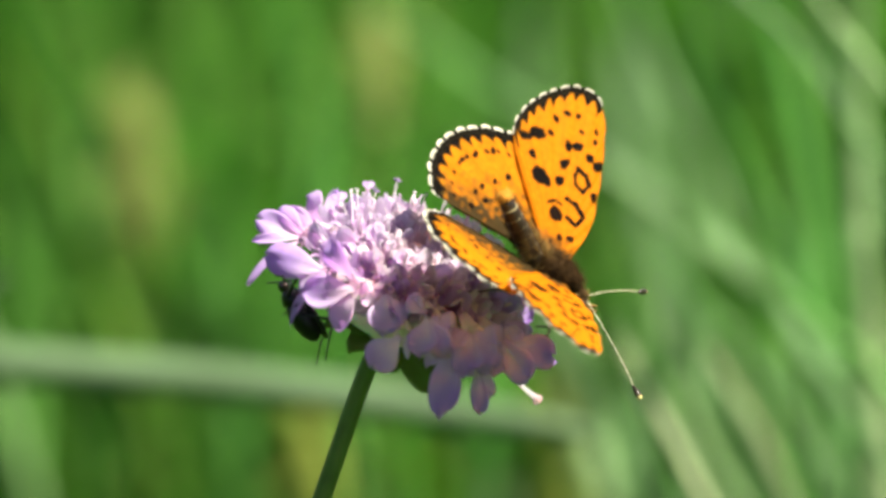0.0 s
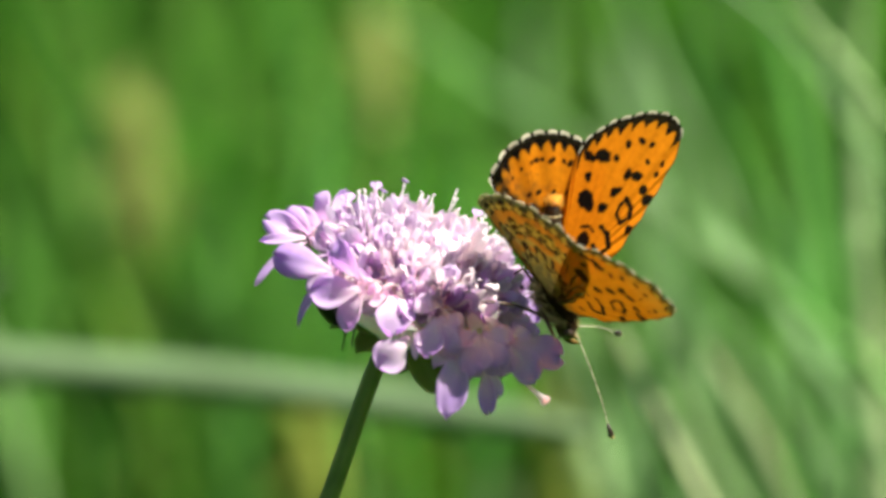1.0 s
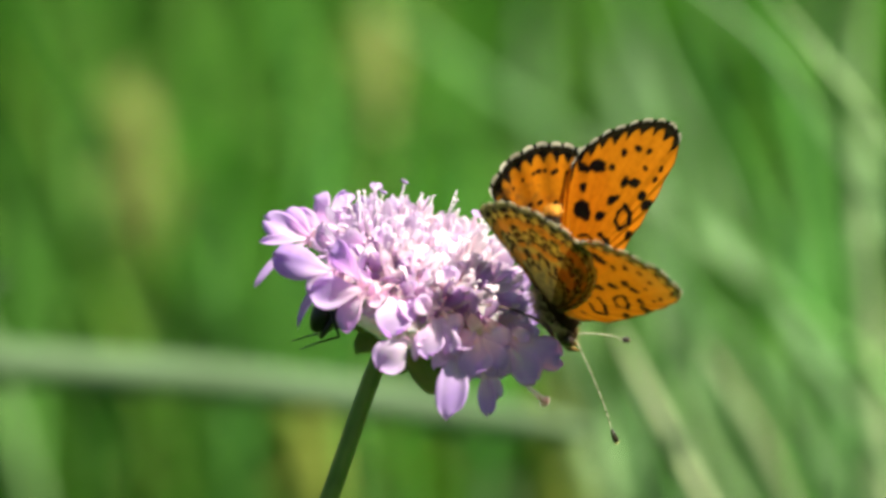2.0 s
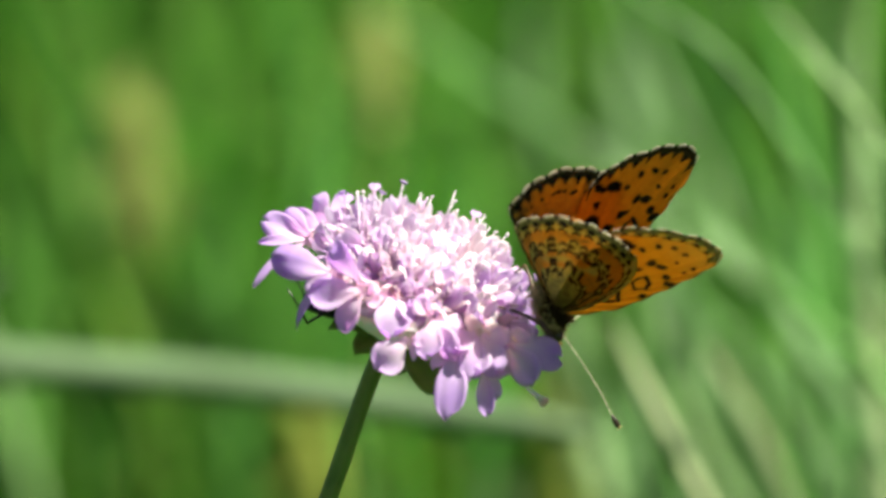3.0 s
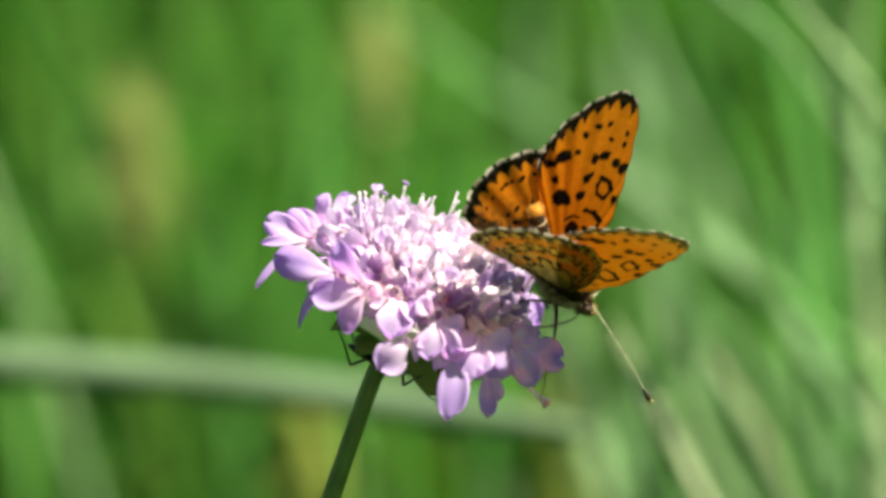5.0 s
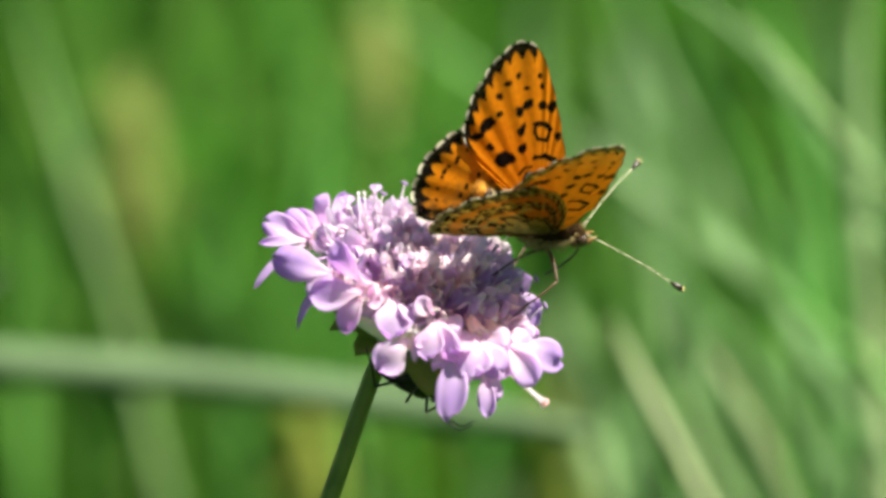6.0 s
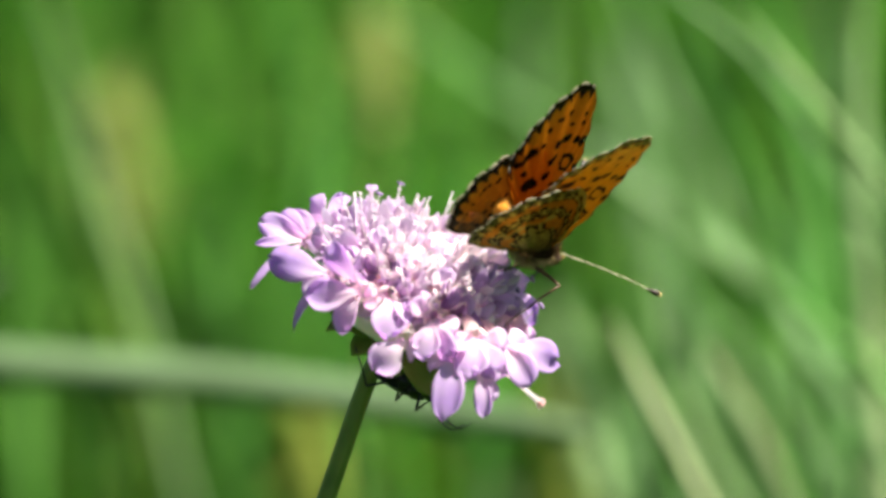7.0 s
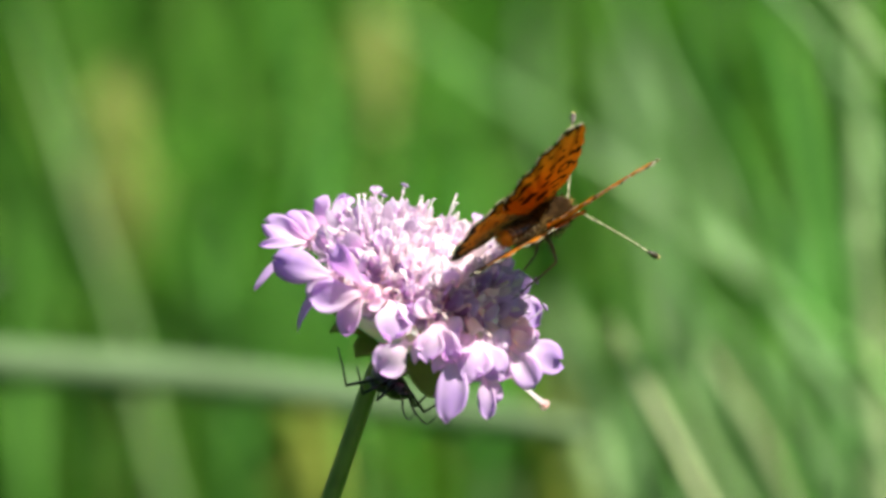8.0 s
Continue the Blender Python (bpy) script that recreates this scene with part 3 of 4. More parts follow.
    # inner florets, buds and stamens on the dome
    kinds = [mesh_of("disc_floret", disc_floret(rnd, rnd.uniform(2.8, 3.6), s, z), PALE) for s, z in ((0.25, 2.0), (0.45, 2.1), (0.1, 1.9), (0.65, 2.0), (0.35, 1.8), (0.5, 2.1), (0.2, 2.3))]
    outer = [mesh_of("disc_floret", disc_floret(rnd, 2.6, s, z), MID) for s, z in ((0.5, 2.7), (0.75, 2.9), (0.95, 2.8), (0.35, 3.0), (0.65, 2.6))]
    buds = [mesh_of("bud_floret", bud_floret(l_), BUD) for l_ in (2.3, 2.8)]
    st = [mesh_of("stamen", joined(tube(spline([(0, 0, 0), (2.6 * MM, 0.15 * MM, 0), (l_ * MM, b * MM, 0.1 * MM)], 7), [0.06 * MM] * 7, 5), moved(ball(0.22 * MM, 0.10 * MM, 0.10 * MM, 5, 6), aim((l_ * MM, b * MM, 0.1 * MM), (0.6, 1, 0.2)))), STAMEN) for l_, b in ((5.6, 0.5), (6.5, -0.9), (5.5, 1.0), (6.1, 1.5), (7.0, 0.7))]
    n = 170
    for k in range(n):
        t = (k + 0.5) / n
        th = math.acos(1 - t * 0.84)
        a = k * 2.399963
        nrm = Vector((math.sin(th) * math.cos(a), math.sin(th) * math.sin(a), math.cos(th)))
        top = Vector((nrm.x * 8.7, nrm.y * 8.7, 0.2 + nrm.z * 5.1))
        d = (Vector((nrm.x * 0.75, nrm.y * 0.75, nrm.z * 1.3 + 0.12)) + Vector((rnd.gauss(0, 0.10), rnd.gauss(0, 0.10), rnd.gauss(0, 0.06)))).normalized()
        size = rnd.uniform(0.82, 1.22)
        base = (top - d * 4.6 * size * rnd.uniform(0.9, 1.1)) * MM
        young = th < 0.16 or (th < 0.6 and rnd.random() < 0.10)
        mm_ = H @ aim(base, d, (math.cos(a + 2), math.sin(a + 2), 0.3), rnd.uniform(0, 6)) @ Matrix.Scale(size, 4)
        share("bud_floret" if young else "disc_floret", rnd.choice(buds) if young else rnd.choice(outer if th > 1.08 + rnd.uniform(-0.15, 0.15) else kinds), root, mm_)
        for _ in range(rnd.choice((0, 0, 1, 1))):
            share("stamen", rnd.choice(st), root, H @ aim(base, d + Vector((rnd.gauss(0, 0.14), rnd.gauss(0, 0.14), 0.05)), (0, 0.3, 1), rnd.uniform(0, 6)))
    # tall single florets that stand out of the dome: foot and tip, width of the lobe
    for foot, tip, w in (((652, 385, -3), (655, 320, -4), 0.85), ((818, 425, -1), (836, 370, -2), 0.8), ((608, 395, -2), (603, 348, -3), 1.1), ((736, 385, -2), (739, 354, -3), 0.55)):
        a, b = on_stage(*foot), on_stage(*tip)
        d = (b - a).normalized()
        fl = part("stray_floret", tube([(0, 0, 0), ((b - a).length * 0.6 * MM, 0.05 * MM, 0), ((b - a).length * 0.8 * MM, 0, 0)], [0.11 * MM, 0.14 * MM, 0.22 * MM], 8), MID, root, m=inv @ STAGE @ aim(a * MM, d, (0, 0.2, 1)))
        for turn in (-28, 24):
            part("petal", petal(w * 1.1, w * 0.7, 0.15, 0.5, 0, 6, 4, 0.07), VIOLET, fl, m=Matrix.Translation(((b - a).length * 0.72 * MM, 0, 0)) @ Matrix.Rotation(radians(turn), 4, "Z"))
    # stamens that lean out beyond the rim, with dark anthers
    for foot, tip in (((872, 548, 0), (912, 509, 0)), ((884, 540, -1), (939, 491, -1)), ((905, 590, 1), (955, 538, 1)), ((700, 400, -3), (706, 322, -4)), ((664, 395, -2), (668, 340, -3))):
        a, b = on_stage(*foot), on_stage(*tip)
        ln = (b - a).length
        sm = part("stamen", tube(spline([(0, 0, 0), (ln * 0.5 * MM, 0.2 * MM, 0), (ln * MM, 0, 0)], 8), [0.05 * MM] * 8, 5), STAMEN, root, m=inv @ STAGE @ aim(a * MM, b - a, (0, 0.2, 1)))
        part("anther", moved(ball(0.40 * MM, 0.17 * MM, 0.17 * MM, 6, 8), Matrix.Translation((ln * MM, 0, 0)) @ Matrix.Rotation(radians(70), 4, "Z")), ANTHER, sm)
    # a long thin floret hanging from the rim
    a, b = on_stage(868, 640, 3.5), on_stage(966, 720, 4.0)
    ln = (b - a).length
    fl = part("stray_floret", tube(spline([(0, 0, 0), (ln * 0.4 * MM, 0, 0.25 * MM), (ln * 0.85 * MM, 0, 0)], 9), [(0.13 + 0.012 * i + (0.12 if i == 8 else 0)) * MM for i in range(9)], 8), PALE, root, m=inv @ STAGE @ aim(a * MM, b - a, (0, 0.4, 1)))
    for turn in (-25, 20, 0):
        part("petal", petal(0.9, 0.6, 0.2, 0.4, 0, 6, 4, 0.08), PALE, fl, m=Matrix.Translation((ln * 0.80 * MM, 0, 0)) @ Matrix.Rotation(radians(turn), 4, "Z"))
    return root


# ---------------------------------------------------------------- butterfly
ORANGE = np.array((0.64, 0.212, 0.005))
BLACK = np.array((0.006, 0.004, 0.003))
BASAL = np.array((0.05, 0.032, 0.012))
OLIVE = np.array((0.36, 0.30, 0.06))
RUST = np.array((0.50, 0.15, 0.008))
WHITE = np.array((0.82, 0.80, 0.70))

# outlines from the wing base in mm: outward, forward
FORE = ((-0.1, 1.1), (4.7, 2.3), (8.0, 2.1), (11.0, 1.7), (14.0, 1.1), (16.0, 0.5), (17.2, -0.5), (17.5, -1.8), (16.9, -3.3), (15.6, -4.8), (13.8, -6.2), (11.8, -7.1), (9.5, -7.2), (6.6, -5.6), (3.8, -3.6), (0.9, -1.4))
HIND = ((0.5, 0.4), (4.6, -0.7), (8.3, -3.2), (10.0, -5.6), (10.1, -7.4), (9.5, -9.4), (8.3, -11.3), (6.5, -12.7), (4.4, -13.2), (2.6, -12.9), (1.4, -11.9), (0.7, -8.2), (0.2, -3.4))
# stretch of the outline (0 to 1) that carries the dark band and fringe
FORE_EDGE, HIND_EDGE = (0.36, 0.80), (0.28, 0.86)
# forewing spots: outward, forward in mm, radius, stretch across
FORE_SPOTS = ((7.3, -3.7, 0.92, 1.0), (8.9, -5.1, 0.46, 1.0), (11.2, -5.3, 0.70, 1.3), (11.9, -4.0, 0.40, 1.0), (13.5, -3.9, 0.40, 1.0), (14.6, -3.1, 0.38, 1.0), (15.0, -1.9, 0.33, 1.0), (13.6, -1.2, 0.27, 1.2),
              (13.3, 0.4, 0.30, 1.0), (11.5, -2.0, 0.52, 1.0), (12.0, -1.1, 0.60, 0.9), (11.5, 0.3, 0.50, 1.0), (11.1, 1.3, 0.72, 0.7), (9.6, -1.9, 0.55, 1.0), (7.8, -1.9, 0.52, 1.0), (4.6, -1.3, 0.78, 1.0),
              (3.0, 0.8, 0.40, 1.0), (8.0, 1.7, 0.45, 1.0), (14.4, 0.2, 0.34, 0.8), (10.3, -6.3, 0.50, 1.4), (2.6, -0.2, 0.35, 1.0))
# forewing bars: lines in mm, half width
FORE_BARS = (((6.5, -0.6), (6.4, 0.3), (5.7, 1.3), 0.27), ((5.3, 1.3), (4.5, 0.9), (4.8, -0.1), 0.23), ((5.3, -2.3), (5.8, -1.7), (5.7, -1.0), 0.15),
             ((9.9, -0.5), (9.6, 0.5), (8.8, 1.0), 0.26), ((8.8, 1.0), (7.9, 0.6), (8.3, -0.3), 0.20), ((8.3, -0.3), (9.1, -0.6), (9.9, -0.5), 0.16))
HIND_SPOTS = ((6.9, -9.6, 0.30, 1.0), (5.9, -10.7, 0.30, 1.0), (8.0, -8.0, 0.32, 1.0), (4.2, -8.3, 0.28, 1.0), (3.4, -8.8, 0.26, 1.0), (3.0, -7.7, 0.30, 1.0), (1.9, -8.9, 0.30, 1.0), (5.2, -7.2, 0.26, 1.0), (6.2, -6.0, 0.30, 1.0))
LOBE = 1.36


def soft_step(x, w=0.12):
    return np.clip(x / w + 0.5, 0, 1)


def lerp(a, b, f):
    return a + (b - a) * f[..., None]


def wing_mesh(name, outline, edge, mirror, fore):
    """A wing: two thin scaly sheets joined at the rim, coloured like the upper and lower side."""
    ni, nj = 240, 100
    pts = np.array([tuple(p) for p in spline([(a * 1.035, b * 1.035, 0) for a, b in outline], ni)])[:, :2]
    base = np.array((0.3, -0.3))
    s = np.linspace(0, 1, ni)
    inside = (s > edge[0]) & (s < edge[1])
    # scalloped outer margin
    step = np.concatenate(([0], np.cumsum(np.hypot(*np.diff(pts, axis=0).T))))
    lobes = np.where(inside, 0.20 * np.abs(np.sin(math.pi * step / LOBE)), 0.0)
    out_way = (pts - base) / np.maximum(0.1, np.hypot(*(pts - base).T))[:, None]
    pts = pts + out_way * lobes[:, None]
    j = np.linspace(0.02, 1, nj) ** 0.8
    grid = base + j[None, :, None] * (pts - base)[:, None, :]
    U, V = grid[..., 0], grid[..., 1]
    R = np.hypot(*(pts - base).T)[:, None]
    D = (1 - j[None, :]) * R
    L = step[:, None] + 0 * D
    on = (inside[:, None] & (D >= 0)).astype(float)
    cell = (L / LOBE) % 1 - 0.5
    tooth = np.abs(cell) * 2
    rag = np.array([[noise.noise(Vector((u * 1.7, v * 1.7, 3.0))) for u, v in zip(a, b)] for a, b in zip(U, V)])
    wide = np.array([[noise.noise(Vector((u * 0.6, v * 0.6, 9.0))) for u, v in zip(a, b)] for a, b in zip(U, V)])

    def spots(rows, grow):
        m = np.zeros_like(D)
        for x, y, r, k in rows:
            ang = np.arctan2(V - y, U - x)
            d = np.hypot(U - x, (V - y) / k) * (1 + 0.14 * np.sin(2 * ang + x * 7) + 0.35 * rag)
            m = np.maximum(m, soft_step(r * grow - d, 0.14))
        return m

    def bars(rows, grow):
        m = np.zeros_like(D)
        for *line, half in rows:
            for (ax, ay), (bx, by) in zip(line, line[1:]):
                t = np.clip(((U - ax) * (bx - ax) + (V - ay) * (by - ay)) / ((bx - ax) ** 2 + (by - ay) ** 2), 0, 1)
                d = np.hypot(U - ax - t * (bx - ax), V - ay - t * (by - ay))
                m = np.maximum(m, soft_step(half * grow * (1 + 0.5 * rag) - d, 0.12))
        return m

    if fore:
        dark = np.maximum(spots(FORE_SPOTS, 0.93), bars(FORE_BARS, 1.0))
    else:
        dark = spots(HIND_SPOTS, 1.0)
        dark = np.maximum(dark, soft_step(0.24 + 0.12 * wide - np.hypot(D - 2.75, cell * LOBE), 0.12) * on)
    band = soft_step(((0.80 if fore else 0.95) + 1.15 * (1 - tooth) ** 1.4 * (1 + 0.5 * wide) + 0.25 * rag) - D, 0.12) * on
    fringe = soft_step((0.25 if fore else 0.34) - D, 0.08) * on
    tick = soft_step(tooth - (0.62 if fore else 0.70), 0.15)
    costa = soft_step(0.16 - D, 0.1) * (1 - on)
    basal = np.clip(1.0 - np.hypot(U - 0.5, V * 0.55 + (0.3 if fore else 1.6)) / (2.6 if fore else 6.0), 0, 1)
    if not fore:
        basal = np.maximum(basal, np.clip(1.15 - U / 3.8, 0, 1) * 0.95)
    basal = np.clip(basal * 1.5 + rag * 0.8 * (basal > 0), 0, 1) ** 1.2
    veins = np.zeros_like(D)
    for k in range(1, 9):
        lo, hi = edge
        sv = lo + (hi - lo) * (k - 0.5) / 8
        veins = np.maximum(veins, np.exp(-((s[:, None] - sv) * R * 3.2 / 0.17 * j[None, :]) ** 2))

    tone = 1 + 0.12 * rag
    top = lerp(ORANGE * np.ones((*D.shape, 3)), ORANGE * 0.70, np.clip(veins * 0.4, 0, 1)) * tone[..., None]
    top = lerp(top, BASAL, basal)
    top = lerp(top, BLACK, np.maximum(dark, band))
    top = lerp(top, BLACK, costa * 0.8)
    top = lerp(top, WHITE, fringe * (1 - tick))
    if fore:
        under = lerp(ORANGE * 0.95 * np.ones((*D.shape, 3)), OLIVE, np.clip((U - 12.8) / 3.2, 0, 1) * 0.4)
        under = lerp(under, ORANGE * 0.75, np.clip(veins * 0.3, 0, 1))
        small = np.maximum(spots(FORE_SPOTS, 0.8) * soft_step(U - 5.6, 1.0), bars(FORE_BARS, 0.75))
        under = lerp(under, BLACK, small * 0.9)
        under = lerp(under, OLIVE, soft_step(1.5 - D, 0.3) * on * 0.75)
        under = lerp(under, BLACK, soft_step(0.26 * (1 - tooth) - np.abs(D - 1.35 - 0.2 * tooth), 0.14) * on)
        under = lerp(under, BLACK, soft_step(0.09 - np.abs(D - 0.5), 0.1) * on)
        under = lerp(under, OLIVE * 0.5, soft_step(0.4 - D, 0.2) * (1 - on) * (s[:, None] < 0.5))
    else:
        toss = np.array([random.Random(int(k) + 40).random() for k in np.floor(L[:, 0] / LOBE)])[:, None] - 0.5
        row = D + 0.22 * rag + 0.40 * wide * soft_step(D - 1.6, 0.8) + 0.7 * wide * soft_step(D - 3.6, 1.2) + 0.9 * toss * soft_step(D - 2.8, 0.6)
        ember = RUST * np.ones((*D.shape, 3)) * (1 + 0.25 * wide)[..., None]
        under = OLIVE * np.ones((*D.shape, 3)) * (1 + 0.2 * rag)[..., None]
        # two orange bands on the straw-coloured ground, edged with rows of black dashes
        under = lerp(under, ember, soft_step(0.75 - np.abs(row - 2.75), 0.25))
        under = lerp(under, ember, soft_step(1.05 - np.abs(row - 6.3), 0.3) * soft_step(0.30 - wide, 0.4))
        across = LOBE * j[None, :]
        marks = soft_step(0.36 - np.hypot(row - 1.15, cell * across * 0.7), 0.10)
        for at_, half, reach, wave in ((1.95, 0.26, 0.72, 0.25), (3.65, 0.34, 0.82, 0.35)):
            marks = np.maximum(marks, soft_step(half + 0.10 * toss - np.abs(row - at_ - wave * tooth), 0.10) * soft_step(reach - tooth, 0.12))
        pair = (L / (1.6 * LOBE) + 0.2) % 1 - 0.5
        marks = np.maximum(marks, soft_step(0.40 - np.hypot((row - 4.7) * 1.1, pair * across * 1.1), 0.10))
        for at_, half, period, shift, wave in ((5.6, 0.34, 2.7, 0.3, -0.5), (7.5, 0.44, 3.6, 0.1, 0.6)):
            k = np.abs((L / period + shift) % 1 - 0.5) * 2
            marks = np.maximum(marks, soft_step(half - 0.1 * toss - np.abs(row - at_ - wave * k), 0.10) * soft_step(0.80 - k, 0.12))
        k = (L / 4.2 + 0.3) % 1 - 0.5
        marks = np.maximum(marks, soft_step(0.55 - np.hypot(row - 9.0, k * 4.2 * j[None, :]), 0.12))
        under = lerp(under, np.array((0.07, 0.05, 0.02)), np.clip(1.15 - np.hypot(U, V + 0.6) / 5.2 + rag * 0.8, 0, 0.85))
        under = lerp(under, BLACK, marks)
        under = lerp(under, BLACK, soft_step(0.10 - np.abs(D - 0.55), 0.1) * on)
        under = lerp(under, OLIVE * 0.5, np.clip(veins * 0.3, 0, 1))
    under = lerp(under, OLIVE * 0.6, fringe * (1 - tick))
    under = lerp(under, BLACK, fringe * tick)
    sign = -1.0 if mirror else 1.0
    bend = 0.25 * np.sin(np.clip(np.hypot(U, V) / 18, 0, 1) * math.pi) * (1 if fore else 0.6) + 0.10 * np.sin(L * 2.1) * j[None, :] ** 2
    bend = bend - 0.012 * veins * j[None, :]
    lift = 0.0 if fore else -0.16
    half = 0.035
    X, Y = V, U * sign
    up = np.stack([X, Y, bend + lift + half], -1).reshape(-1, 3)
    dn = np.stack([X, Y, bend + lift - half], -1).reshape(-1, 3)
    n = ni * nj
    a = (np.arange(ni - 1)[:, None] * nj + np.arange(nj - 1)[None, :]).ravel()
    q = np.stack([a, a + nj, a + nj + 1, a + 1], 1)
    if not mirror:
        q = q[:, ::-1]
    faces = [*q.tolist(), *(q[:, ::-1] + n).tolist()]
    rim = [i * nj + nj - 1 for i in range(ni)] + [(ni - 1) * nj + k for k in range(nj - 2, -1, -1)] + [i * nj for i in range(ni - 2, -1, -1)] + list(range(1, nj - 1))
    faces += [(p, r_, r_ + n, p + n) for p, r_ in zip(rim, rim[1:] + rim[:1])]
    me = bpy.data.meshes.new(name)
    me.from_pydata((np.concatenate([up, dn]) * MM).tolist(), [], faces)
    at = me.color_attributes.new("scales", "FLOAT_COLOR", "POINT")
    col = np.concatenate([top.reshape(-1, 3), under.reshape(-1, 3)])
    at.data.foreach_set("color", np.concatenate([np.clip(col, 0, 1), np.ones((len(col), 1))], 1).astype(np.float32).ravel())
    me.materials.append(FORE_SCALES if fore else HIND_SCALES)
    me.polygons.foreach_set("use_smooth", [True] * len(me.polygons))
    me.update()
    return me


def hairs(count, rx, ry, rz, centre, length, rnd, half=0):
    v, f = [], []
    for _ in range(count):
        d = Vector((rnd.gauss(0, 1), rnd.gauss(0, 1), rnd.gauss(0, 1))).normalized()
        if half:
            d.z = abs(d.z) * half
        p = Vector(centre) + Vector((d.x * rx, d.y * ry, d.z * rz))
        w = (d + Vector((-0.7, 0, 0)) + Vector((rnd.gauss(0, 0.3), rnd.gauss(0, 0.3), rnd.gauss(0, 0.3)))).normalized()
        o = w.orthogonal().normalized() * 0.035
        tip = p + w * length * rnd.uniform(0.6, 1.3)
        k = len(v)
        v += [p + o, p - o, p + w.cross(o), tip]
        f += [(k, k + 1, k + 3), (k + 1, k + 2, k + 3), (k + 2, k, k + 3)]
    return [q * MM for q in v], f


THIGH, SHIN = 3.9, 5.6


def butterfly():
    rnd = random.Random(5)
    root = empty("butterfly", STAGE, "orange fritillary butterfly with black spots and white-edged wings", "butterfly")
    body = part("thorax", moved(ball(2.6 * MM, 1.45 * MM, 1.55 * MM, 12, 14, 0.08), Matrix.Translation((0.5 * MM, 0, 0.6 * MM))), FUR, root, "dark brown furry thorax")
    part("fur", hairs(700, 2.5, 1.4, 1.5, (0.5, 0, 0.6), 0.9, rnd, 1), FUR, body)
    part("fur", hairs(700, 2.5, 1.4, 1.5, (0.5, 0, 0.4), 0.9, rnd, -1), FUR_GOLD, body, "golden fur below the thorax")
    head = part("head", moved(ball(0.95 * MM, 1.05 * MM, 0.95 * MM, 10, 12, 0.05), Matrix.Translation((3.6 * MM, 0, -0.35 * MM))), FUR, root)
    part("fur", hairs(260, 0.9, 0.95, 0.9, (3.6, 0, -0.35), 0.6, rnd), FUR_PALE, head)
    for sgn in (1, -1):
        part("eye", moved(ball(0.62 * MM, 0.42 * MM, 0.62 * MM, 8, 10), Matrix.Translation((3.85 * MM, sgn * 0.82 * MM, -0.30 * MM))), EYE_MAT, head, "glossy brown compound eye")
        part("palp", moved(tube(spline([(3.9, sgn * 0.3, -0.9), (4.8, sgn * 0.4, -0.8), (5.6, sgn * 0.35, -0.2)], 6), [0.28, 0.33, 0.33, 0.3, 0.2, 0.06], 7), Matrix.Scale(MM, 4)), FUR_PALE, head)
    part("proboscis", moved(tube(spline([(4.2, 0, -1.0), (4.6, 0, -2.4), (3.6, 0, -4.2), (2.4, 0, -5.2)], 12), [0.10] * 12, 6), Matrix.Scale(MM, 4)), CHITIN, head)
    ab = part("abdomen", moved(tube([(0.4 - 0.74 * i, 0, 0) for i in range(13)], [0.8, 0.88, 0.92, 0.94, 0.95, 0.95, 0.94, 0.92, 0.88, 0.84, 0.78, 0.7, 0.55], 14), Matrix.Scale(MM, 4)), CHITIN, root, "dark segmented abdomen with pale rings")
    for i in range(7):
        x = -0.9 - 1.05 * i
        r = 0.965 - 0.045 * max(0, i - 3)
        part("ring", moved(tube([(x, 0, 0), (x - 0.05, 0, 0), (x - 0.13, 0, 0)], [r - 0.08, r - 0.01, r - 0.07], 16), Matrix.Scale(MM, 4)), RING, ab)
    part("tip", joined(moved(ball(0.5, 0.6, 0.6, 10, 12, 0.35), Matrix.Scale(MM, 4) @ Matrix.Translation((-8.35, 0, 0))), hairs(260, 0.45, 0.62, 0.62, (-8.4, 0, 0), 0.45, rnd)), TAN_TIP, ab, "orange-tan abdomen tip")
    part("fur", hairs(900, 4.0, 0.90, 0.90, (-3.8, 0, 0), 0.6, rnd), FUR, ab)
    part("fur", hairs(500, 2.6, 1.2, 1.0, (-1.6, 0, 0.2), 1.3, rnd), FUR_PALE, ab, "golden-brown hair at the abdomen's root")
    wings = []
    for mirror in (False, True):
        for kind, outline, edge, fore in (("forewing", FORE, FORE_EDGE, True), ("hindwing", HIND, HIND_EDGE, False)):
            w = share(kind, wing_mesh(kind, outline, edge, mirror, fore), root, Matrix())
            tagged(w, "orange forewing with black spots and a dark scalloped margin" if fore else "orange hindwing with a dark white-fringed margin and olive underside")
            wings.append((w, -1 if mirror else 1, fore))
    ants = []
    for sgn in (1, -1):
        line = spline([(0, 0, 0), (3.4, 0.12 * sgn, 0.25), (6.8, 0.1 * sgn, 0.3), (9.2, 0, 0.1)], 30)
        a = part("antenna", moved(tube(line, [0.047] * 30, 6), Matrix.Scale(MM, 4)), PALE_LEG, root, "thin pale banded antenna with a dark club")
        for k in range(7):
            x = 1.2 + 1.1 * k
            i = min(28, int(x / 9.2 * 29))
            d = (line[i + 1] - line[i]).normalized()
            part("band", moved(tube([line[i], line[i] + d * 0.22], [0.054, 0.054], 6), Matrix.Scale(MM, 4)), LEG_MAT, a)
        e = line[-1]
        part("club", moved(tube([e + Vector((x, 0, 0)) for x in (-0.1, 0.35, 0.8, 1.15)], [0.10, 0.22, 0.30, 0.25], 8), Matrix.Scale(MM, 4)), CHITIN, a, "dark antennal club")
